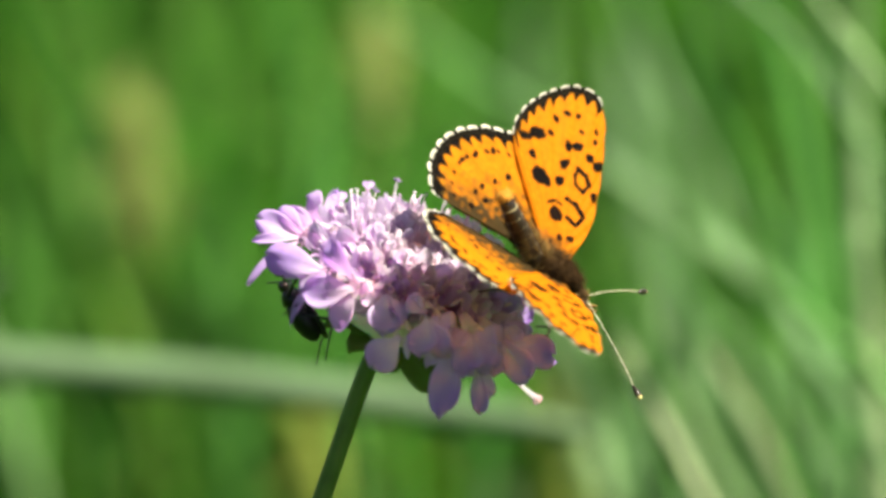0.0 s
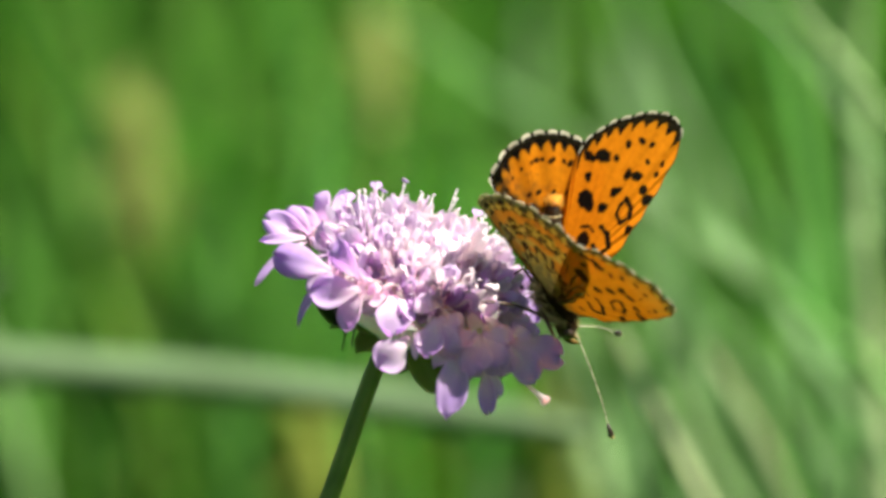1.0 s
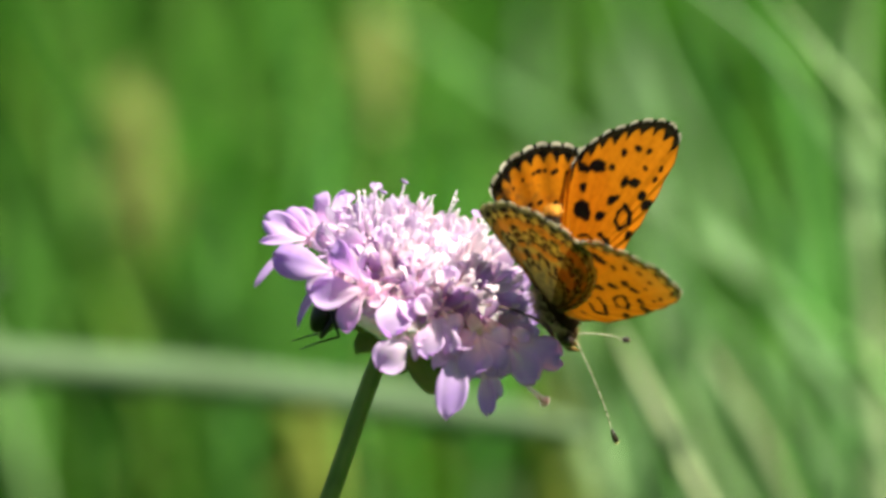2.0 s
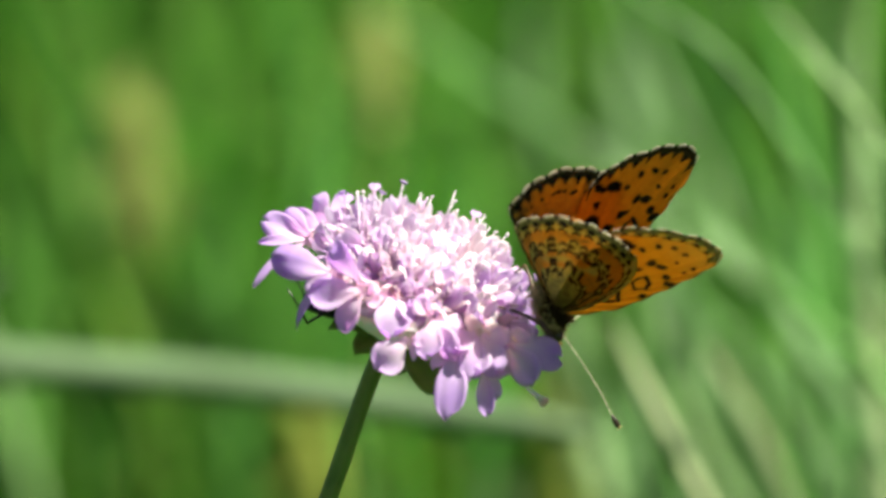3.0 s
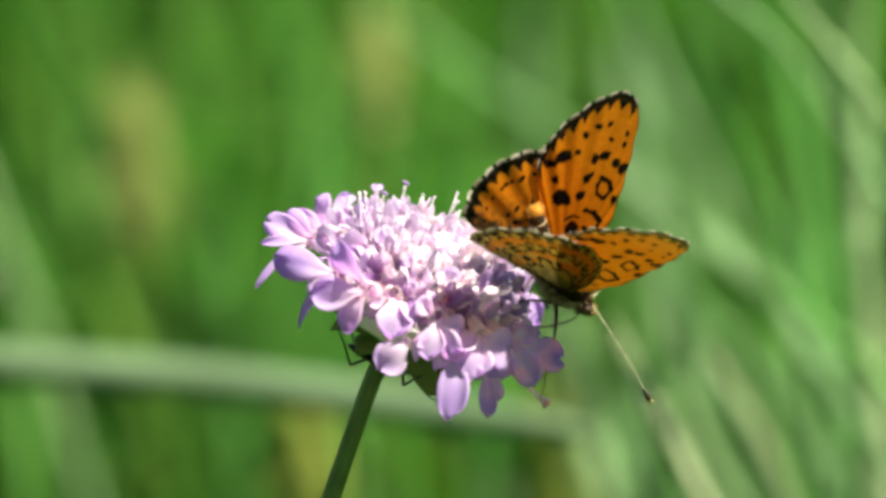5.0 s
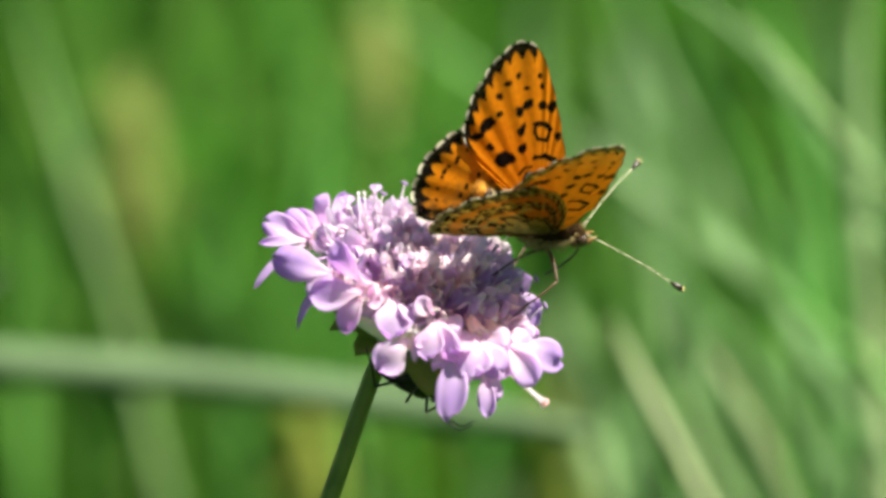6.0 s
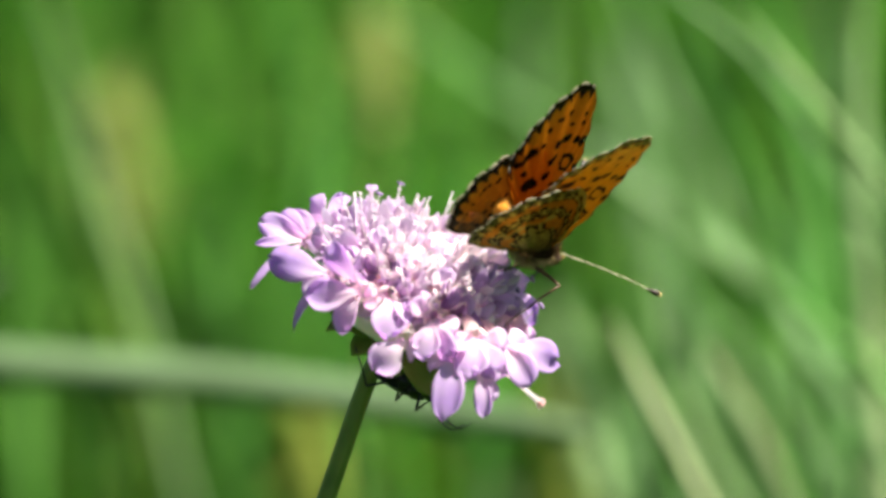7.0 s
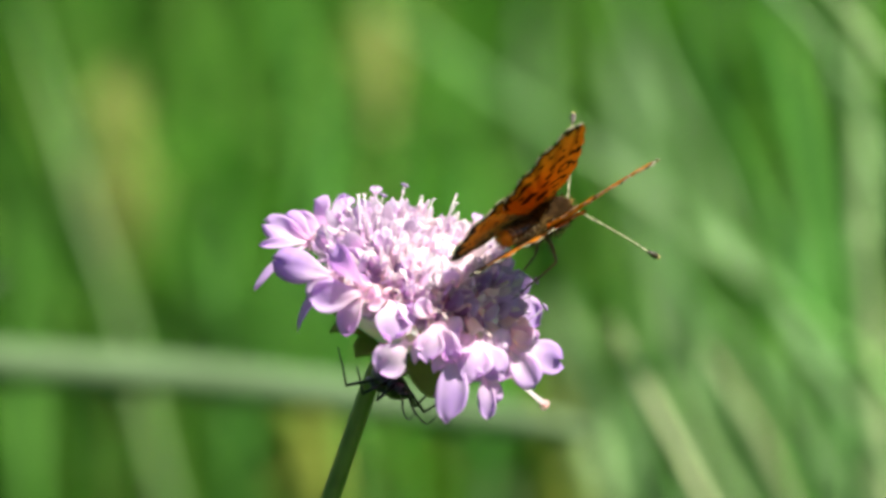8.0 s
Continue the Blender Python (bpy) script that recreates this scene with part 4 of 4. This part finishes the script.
        part("club_tip", moved(ball(0.24, 0.25, 0.25, 6, 8), Matrix.Scale(MM, 4) @ Matrix.Translation(e + Vector((1.15, 0, 0)))), CLUB_TIP, a, "yellowish club tip")
        ants.append((a, sgn))
    legs = []
    for hip in ((1.9, -0.7, -0.9), (0.5, -0.9, -1.0), (1.9, 0.7, -0.9), (0.5, 0.9, -1.0)):
        thigh = tube(spline([(-0.3, 0, 0), (THIGH * 0.5, 0, 0.12), (THIGH, 0, 0)], 8), [0.16, 0.19, 0.20, 0.19, 0.16, 0.14, 0.12, 0.11], 7)
        leg = part("leg", moved(joined(thigh, moved(hairs(40, THIGH * 0.48, 0.2, 0.2, (THIGH * 0.5, 0, 0), 0.25, rnd), Matrix.Scale(1000, 4))), Matrix.Scale(MM, 4)), LEG_MAT, root, "long thin brown leg")
        lower = tube(spline([(0, 0, 0), (SHIN * 0.35, 0, 0.10), (SHIN * 0.62, 0, 0.02)], 8), [0.11, 0.11, 0.10, 0.10, 0.10, 0.09, 0.09, 0.08], 6)
        toes = tube(spline([(SHIN * 0.61, 0, 0.02), (SHIN * 0.85, 0, 0.12), (SHIN, 0, 0)], 6), [0.08, 0.07, 0.07, 0.06, 0.05, 0.04], 5)
        spur = joined(*[tube([(SHIN * 0.6, 0, 0), (SHIN * 0.68, y, -0.2)], [0.04, 0.01], 4) for y in (-0.12, 0.12)])
        shin = part("shin", moved(joined(lower, toes, spur), Matrix.Scale(MM, 4)), LEG_MAT, leg)
        legs.append((leg, shin, Vector(hip)))
    return root, wings, ants, ab, legs


# ---------------------------------------------------------------- plant bug
def plant_bug():
    root = empty("plant_bug", STAGE, "small dark plant bug with long legs under the flower head", "bug")
    S_ = Matrix.Scale(MM, 4)
    part("abdomen", moved(tube([(x, 0, 0) for x in (-3.4, -3.1, -2.4, -1.4, -0.4, 0.4, 0.7)], [0.1, 0.55, 0.95, 1.15, 1.15, 0.95, 0.6], 14), S_), BUG_SIDE, root, "olive-black abdomen")
    part("wing_case", moved(ball(2.3, 1.15, 0.45, 10, 12), S_ @ Matrix.Translation((-1.4, 0, 0.85))), BUG_MAT, root, "folded black wing case")
    part("pronotum", moved(tube([(x, 0, 0.1) for x in (0.4, 0.8, 1.5, 1.9)], [0.9, 1.1, 0.85, 0.55], 12), S_), BUG_MAT, root)
    h = part("head", moved(ball(0.6, 0.62, 0.5, 8, 10), S_ @ Matrix.Translation((2.2, 0, 0.0))), BUG_MAT, root)
    for sgn in (1, -1):
        part("eye", moved(ball(0.2, 0.18, 0.2, 6, 8), S_ @ Matrix.Translation((2.3, sgn * 0.55, 0.1))), EYE_MAT, h)
        part("antenna", moved(tube(spline([(2.4, sgn * 0.3, 0.1), (4.0, sgn * 0.7, 1.1), (5.7, sgn * 1.0, 1.3), (6.5, sgn * 1.1, 0.2)], 16), [0.11 - 0.004 * i for i in range(16)], 5), S_), BUG_MAT, root)
        for x, k, f in ((1.3, (2.4, 2.6, 1.2), (3.4, 3.6, -0.6)), (0.4, (0.4, 2.9, 1.4), (0.2, 4.4, -0.8)), (-0.4, (-2.6, 2.8, 1.8), (-5.2, 3.4, -0.8))):
            pts = [(x, sgn * 0.7, -0.3), (k[0], sgn * k[1], k[2]), ((k[0] + f[0]) / 2, sgn * (k[1] + f[1]) / 2, (k[2] + f[2]) / 2 - 0.1), (f[0], sgn * f[1], f[2])]
            part("leg", moved(joined(tube([pts[0], pts[1]], [0.17, 0.13], 6), tube([pts[1], pts[2], pts[3]], [0.12, 0.09, 0.06], 6)), S_), BUG_MAT, root)
    return root


ground()
meadow()
PLANTS = background_plants()
FLOWER = scabious()
FLY, WINGS, ANTENNAE, ABDOMEN, LEGS = butterfly()
BUG = plant_bug()


# ---------------------------------------------------------------- movement
def motions():
    # the flower sways: seconds, mm to the right, mm down
    sway = ((0.0, -0.12, -0.12), (0.2, 0.2, -0.1), (0.3, 0.5, -0.1), (0.5, 1.69, -0.1), (0.6, 2.1, -0.1), (0.7, 2.1, -0.1), (0.8, 1.5, -0.15), (1.0, 0.56, -0.18), (1.5, 0.54, -0.12),
            (3.0, 0.43, -0.03), (3.2, 0.05, 0), (3.5, 0.0, 0), (4.0, 0.52, 0), (4.5, 0.65, 0.0), (5.8, 0.55, 0.05), (6.0, 0.52, 0.05), (6.5, 0.29, 0.1), (7.0, 0.18, 0.13), (7.5, 0.65, 0.2), (8.0, 0.53, 0.22))
    walk(FLOWER, [(t, Matrix.Translation(FOOT + Vector((0, 0, -d * MM))) @ Matrix.Rotation(x * MM / 0.45, 4, "Y")) for t, x, d in sway])
    # four grass plants lean to and fro in the breeze: seconds, degrees
    for k, rows in ((2, ((0.0, 0.0), (1.5, -0.1), (3.0, -0.9), (3.5, -0.6), (4.5, -0.15), (6.0, -0.5), (6.5, -1.4), (7.0, -0.6), (8.0, 0.3))), (14, ((0.0, 0.0), (3.0, -0.5), (4.5, -0.1), (6.5, -1.0), (8.0, 0.2))),
                    (-2, ((0.0, -5.0), (3.0, -5.0), (4.5, -4.0), (5.8, -1.2), (6.2, 0.15), (6.5, 0.8), (6.8, 0.4), (7.2, 0.0), (7.5, 0.3), (8.0, -0.5))),
                    (-1, ((0.0, 0.0), (3.0, 0.0), (4.5, 0.1), (6.0, -0.1), (7.0, -0.5), (7.5, -0.9), (8.0, -0.8)))):
        foot = PLANTS[k].matrix_basis.copy()
        walk(PLANTS[k], [(t, foot @ Matrix.Rotation(radians(a), 4, "Y")) for t, a in rows])
    # butterfly: seconds, place in mm, turn in degrees, then opening of the two wing pairs, sweep of the forewings and of the hindwings, opening of the right hindwing
    fly = (
        (0, 9.2, -2.37, 2.1, -57.5, 16.4, -31.2, 24.7, 19.9, -2.7, 5.8, -7.7, -2.5, 13.9),
        (0.1, 9.77, -2.46, 2.32, -56.1, 15, -29.9, 17.1, 12.5, -2.8, 6.2, -8.3, -5.4, 8),
        (0.2, 9.87, -2.11, 2.65, -56.2, 19.7, -28.1, 7.3, 1.7, -0.9, 4, -6.8, -8.5, -1.3),
        (0.3, 10.25, -2.13, 2.32, -57.5, 17, -27.8, 14, 9.4, -3.3, 4.7, -8.2, -5.9, 6.4),
        (0.4, 10.83, -3.02, 2.73, -58.9, 22.6, -35.1, 10.7, 5.5, -3.5, 3, -8.1, -7.4, 2.5),
        (0.5, 10.96, -3.02, 1.83, -58.9, 18, -35.9, 24.6, 21.4, -5.7, 3.6, -7.3, -3.6, 18.4),
        (0.6, 11.19, -3.75, 1.77, -64.5, 23, -44, 20.1, 19.8, -6.6, -0.4, -6.2, -6.6, 19.5),
        (0.7, 10.89, -4.47, 1.7, -69.5, 27.4, -53.4, 16.4, 17.3, -12.5, -4.5, -4.3, -8.5, 19.6),
        (0.8, 10.42, -4.33, 2.1, -69.6, 26.7, -55.8, 41.9, 42.9, -7.9, -2.8, -3.5, -7.1, 47.9),
        (1, 9.38, -4.28, 2.27, -62.5, 31, -52.1, 51.2, 52, -7.8, -5.9, -2.8, -8, 55),
        (1.1, 9.33, -4.37, 2.42, -63, 31.5, -53.5, 34.5, 37.5, -10.8, -9.6, -5.3, -9.7, 42.5),
        (1.5, 9.32, -4.69, 1.97, -63.9, 31.3, -53.5, 53.2, 54, -9.7, -8.4, -3, -7.2, 57),
        (2.8, 9.59, -5.1, 1.28, -62.9, 36.4, -47.6, 63.6, 62.1, -19.1, -14.3, -4.3, -7.5, 61.1),
        (3, 9.17, -4.94, 0.71, -76.3, 48.9, -62.5, 72.1, 74.9, -18.7, -18.2, -8, -6.9, 69.9),
        (3.2, 9.08, -5.09, 0.63, -77.8, 50.6, -63.3, 60.2, 63.4, -20.7, -20.7, -8.9, -8.5, 62.4),
        (3.5, 8.82, -5.66, 0.02, -77.9, 48.3, -66, 67.2, 71.9, -18.7, -18.1, -7.5, -6.6, 70.9),
        (3.6, 10.19, -4.84, -0.43, -51.4, 47.8, -35.5, 64.3, 62.9, -17.3, -18.7, -6.2, -4.4, 55.9),
        (3.7, 10.15, -4.24, -0.9, -45.3, 40.4, -28.1, 73.8, 71.2, -18.6, -13, -4.8, -3.7, 58.2),
        (3.8, 10.88, -4.08, -1.45, -38, 37, -20.2, 70.9, 66.4, -19.4, -13.4, -6.1, -2.3, 55.4),
        (3.9, 10.52, -3.79, -1.9, -34.5, 42.2, -14.8, 60.9, 57.2, -18.3, -8, -7.4, -3.5, 48.2),
        (4, 10.2, -4.17, -1.51, -38.2, 44.2, -22.4, 68.6, 65.7, -21.5, -10.2, -9.1, -3.4, 58.7),
        (4.2, 10.29, -3.67, -1.36, -41.7, 43.8, -23.6, 63.5, 61.3, -21.9, -11, -6.8, -4.9, 55.3),
        (4.5, 9.91, -3.38, -0.51, -56.3, 46.8, -39.1, 71.6, 70.7, -22.3, -11.4, -4.5, -1.4, 63.7),
        (4.7, 10.61, -3.43, -0.92, -52.5, 40, -32.7, 66, 63.2, -18.5, -10.5, -4.8, -5.3, 59.2),
        (5.8, 8.42, -0.18, -0.47, -62.9, 42.5, -21.1, 72.1, 72.8, -12.9, -7.2, -9.4, -3.5, 72.8),
        (6, 8.93, 1.44, -1.32, -46, 31.5, 1, 71.5, 68.6, -16.4, -8.2, -6.6, -4.5, 67.6),
        (6.1, 7.55, 1.3, -1.6, -43.4, 40.1, 3.7, 71.5, 69.3, -16.6, -9.6, -7.7, -4.1, 68.3),
        (6.2, 8.6, 1.57, -1.9, -40.1, 44.7, 5.3, 79.3, 76.4, -18, -10.7, -8.9, -3.5, 75.4),
        (6.3, 7.79, 1.55, -1.73, -36.9, 43.8, 4.2, 72.1, 67.6, -18.1, -10.9, -8.3, -2.7, 65.9),
        (6.5, 7.92, 0.29, -1.33, -46, 58.6, -0.4, 75.2, 74.8, -14.2, -7.2, -7.1, -4, 71.8),
        (6.8, 6.95, -0.77, -1.51, -48.4, 60.3, -13.1, 81.2, 79.7, -16.5, -9.5, -6.5, -2.6, 76.7),
        (7, 7.67, -0.09, -1.66, -45.5, 55, -2.4, 82.9, 80.9, -18.2, -12.9, -6.2, -2.7, 77.9),
        (7.2, 7.56, -0.44, -1.74, -51.6, 61.3, -10.6, 87.9, 86.6, -15.5, -9.3, -5.5, -2.4, 84),
        (7.5, 7.94, -0.52, -2, -56.1, 60.9, -12.6, 89.5, 87.8, -14, -8.3, -4.4, 0.5, 85.8),
        (7.6, 7.13, 0.32, -2.12, -37.4, 55.6, 5.5, 85.9, 83.6, -18.7, -13.6, -7.1, 2.1, 81.4),
        (7.7, 9.49, 2.91, -2.14, -17.8, 37.6, 24.9, 88.1, 86.2, -19.9, -14.6, -9.8, -1.4, 83.8),
        (7.8, 9.69, 2.61, -2.19, -13.3, 45.6, 28.2, 90.5, 87.5, -26.3, -20.7, -12.9, -0.6, 84.9),
        (7.9, 9.14, 1.43, -1.83, 2.7, 52.1, 33.2, 88.2, 87.1, -23, -7.9, -6.9, -4.9, 84.3),
        (8, 8.83, 2.42, -2.49, -10.4, 47, 29.9, 83.5, 81.3, -23.5, -10, -10.3, -7.1, 78.3),
    )
    walk(FLY, [(r[0], STAGE @ pose(r[1] * MM, r[2] * MM, r[3] * MM, *r[4:7])) for r in fly])
    for w, sgn, fore in WINGS:
        k = 0 if sgn > 0 else 1
        rows = []
        for r in fly:
            th, ph = radians(r[13] if k and not fore else r[7 + k]) * sgn, radians(r[(9 if fore else 11) + k]) * sgn
            rows.append((r[0], Matrix.Translation((0, sgn * 1.0 * MM, 0.8 * MM)) @ Matrix.Rotation(th, 4, "X") @ Matrix.Rotation(-ph, 4, "Z")))
        walk(w, rows)
    # legs: each foot keeps its hold on the flower: seconds, then x, y, z of the four feet
    hold = ((0.0, (800, 520, 6.6), (882, 655, 5), (880, 540, -1), (840, 520, -2)), (0.5, (825, 530, 6.6), (915, 655, 5), (900, 560, -1), (850, 540, -2)), (0.8, (812, 528, 6.6), (905, 655, 5), (890, 560, -1), (850, 530, -2)),
            (1.0, (794, 529, 6.6), (885, 655, 5), (890, 560, -1), (850, 530, -2)), (2.8, (796, 534, 6.6), (890, 655, 5), (890, 560, -1), (850, 530, -2)), (3.5, (784, 533, 6.6), (866, 662, 5), (880, 560, -1), (850, 530, -2)),
            (4.0, (792, 532, 6.6), (900, 680, 5), (890, 560, -1), (850, 530, -2)), (4.7, (798, 533, 6.6), (900, 680, 5), (890, 560, -1), (850, 530, -2)), (5.8, (786, 535, 6.6), (900, 562, 4), (880, 520, -1), (840, 490, -2)),
            (6.5, (783, 534, 6.6), (895, 576, 4), (880, 520, -1), (835, 490, -2)), (7.5, (788, 538, 6.6), (910, 563, 4), (880, 520, -1), (835, 490, -2)), (8.0, (790, 545, 6.6), (907, 530, 4), (880, 530, -1), (830, 490, -2)))
    bent = ((-0.2, 1.0, 0.3), (1.0, -0.2, 0.5), (0.6, 0.8, -0.3), (-0.2, 1.0, -0.4))
    for n, (leg, shin, hip) in enumerate(LEGS):
        upper, lower = [], []
        for r in fly:
            i = max(k for k in range(len(hold)) if hold[k][0] <= r[0])
            j = min(i + 1, len(hold) - 1)
            f = (r[0] - hold[i][0]) / max(0.1, hold[j][0] - hold[i][0])
            foot = on_stage(*hold[i][1 + n]).lerp(on_stage(*hold[j][1 + n]), f)
            back = pose(r[1], r[2], r[3], *r[4:7]).inverted()
            reach = back @ foot - hip
            span = min(reach.length, THIGH + SHIN - 0.1)
            way = reach.normalized()
            pole = back.to_3x3() @ Vector(bent[n])
            pole = (pole - way * pole.dot(way)).normalized()
            along = (THIGH ** 2 - SHIN ** 2 + span ** 2) / (2 * span)
            knee = way * along + pole * math.sqrt(max(0.01, THIGH ** 2 - along ** 2))
            m = aim(hip * MM, knee, pole)
            upper.append((r[0], m))
            end = m.inverted() @ ((hip + way * span) * MM)
            lower.append((r[0], aim((THIGH * MM, 0, 0), end - Vector((THIGH * MM, 0, 0)), (0, 0, 1))))
        walk(leg, upper)
        walk(shin, lower)
    # abdomen: seconds, lift and side turn in degrees
    tail = ((0, 33, 0), (0.1, 34, -2), (0.2, 35, -1), (0.3, 37, -6), (0.4, 33, -17), (0.5, 37, -13), (0.6, 32, -28), (0.7, 30, -35), (0.8, 36, -18), (1, 33, -24), (1.1, 31, -19), (1.5, 35, -23), (2.8, 31, -18), (3, 35, -19), (3.2, 36, -17), (3.5, 38, -22), (3.7, 35, -5), (3.9, 39, -8), (4, 34, -8), (4.2, 33, -9), (4.5, 33, -8), (4.7, 35, -12), (5.8, 32, -17), (6.2, 29, 0), (6.5, 32, -4), (7, 29, -7), (7.5, 34, -10), (7.6, 33, -2), (7.7, 23, 2), (8, 20, 1))
    walk(ABDOMEN, [(t, pose(-0.8 * MM, 0, 0, 0, b, c)) for t, b, c in tail])
    # antennae: seconds and the way each one points
    feel = {1: ((0, 0.66, 0.74, -0.13), (0.1, 0.66, 0.75, 0.05), (0.2, 0.67, 0.75, 0), (0.3, 0.66, 0.75, -0.01), (0.4, 0.7, 0.72, -0), (0.5, 0.67, 0.73, -0.11), (0.6, 0.72, 0.69, -0.07), (0.7, 0.72, 0.69, 0.03), (0.8, 0.7, 0.71, -0.02), (1, 0.74, 0.67, -0.05), (1.5, 0.77, 0.64, 0), (2.8, 0.7, 0.69, 0.2), (3.7, 0.49, 0.65, 0.58), (3.9, 0.67, 0.66, 0.34), (4, 0.63, 0.7, 0.33), (4.2, 0.69, 0.64, 0.34), (4.7, 0.67, 0.65, 0.34), (5.8, 0.75, 0.65, 0.11), (6, 0.78, 0.59, 0.23), (7, 0.63, 0.64, 0.45), (7.7, 0.66, 0.72, 0.19), (7.8, 0.65, 0.74, 0.18), (7.9, 0.69, 0.71, 0.13), (8, 0.76, 0.65, 0.01)),
            -1: ((0, 0.65, -0.75, -0.09), (0.1, 0.65, -0.75, 0.12), (0.2, 0.62, -0.78, -0.04), (0.3, 0.65, -0.76, -0.03), (0.4, 0.63, -0.77, -0.02), (0.5, 0.63, -0.77, -0.08), (0.6, 0.61, -0.79, -0.08), (0.7, 0.56, -0.83, 0.01), (0.8, 0.6, -0.8, -0.01), (1, 0.91, -0.37, -0.16), (1.1, 0.93, -0.33, -0.15), (1.5, 0.92, -0.36, -0.14), (2.8, 0.94, -0.34, -0.05), (3, 0.86, -0.47, 0.17), (3.2, 0.84, -0.49, 0.23), (3.5, 0.86, -0.44, 0.25), (3.7, 0.88, -0.42, 0.23), (3.9, 0.81, -0.58, 0.12), (4, 0.85, -0.51, 0.16), (4.2, 0.8, -0.6, 0.07), (4.5, 0.78, -0.61, -0.18), (5.8, 0.81, -0.55, -0.2), (6, 0.83, -0.53, -0.19), (6.2, 0.74, -0.66, -0.08), (6.5, 0.82, -0.57, 0.09), (7, 0.75, -0.64, 0.16), (7.5, 0.76, -0.65, 0.08), (7.7, 0.79, -0.6, -0.06), (7.8, 0.79, -0.61, -0.04), (7.9, 0.72, -0.68, 0.16), (8, 0.66, -0.73, -0.15))}
    for a, sgn in ANTENNAE:
        walk(a, [(t, aim(Vector((4.2, sgn * 0.35, 0.2)) * MM, way, (0, 0, 1))) for t, *way in feel[sgn]])
    # bug: place in mm and heading, as it climbs round below the head
    creep = ((0.0, 526, 546, 3.4, 122, 0), (0.5, 592, 535, 1.5, 125, 0), (1.0, 572, 522, 0.0, 122, 0), (1.5, 574, 524, 0.0, 110, 0), (2.1, 590, 530, -1.0, 50, 0), (2.8, 604, 540, -1.5, -10, 0), (3.5, 614, 555, -1.0, -22, 0),
             (4.0, 622, 566, -0.5, -25, 0), (4.5, 646, 593, 0.0, -26, 0), (5.8, 733, 672, 1.0, -33, 0), (6.5, 733, 676, 1.0, -34, 0), (7.0, 726, 678, 1.0, -30, 15), (7.5, 718, 680, 3.5, -30, 40), (8.0, 695, 680, 4.0, -22, 55))
    walk(BUG, [(t, STAGE @ pose(*(on_stage(x, y, z) * MM), 0, 0, h) @ pose(0, 0, 0, 100, 0, 0) @ pose(0, 0, 0, 0, 0, out)) for t, x, y, z, h, out in creep])


motions()
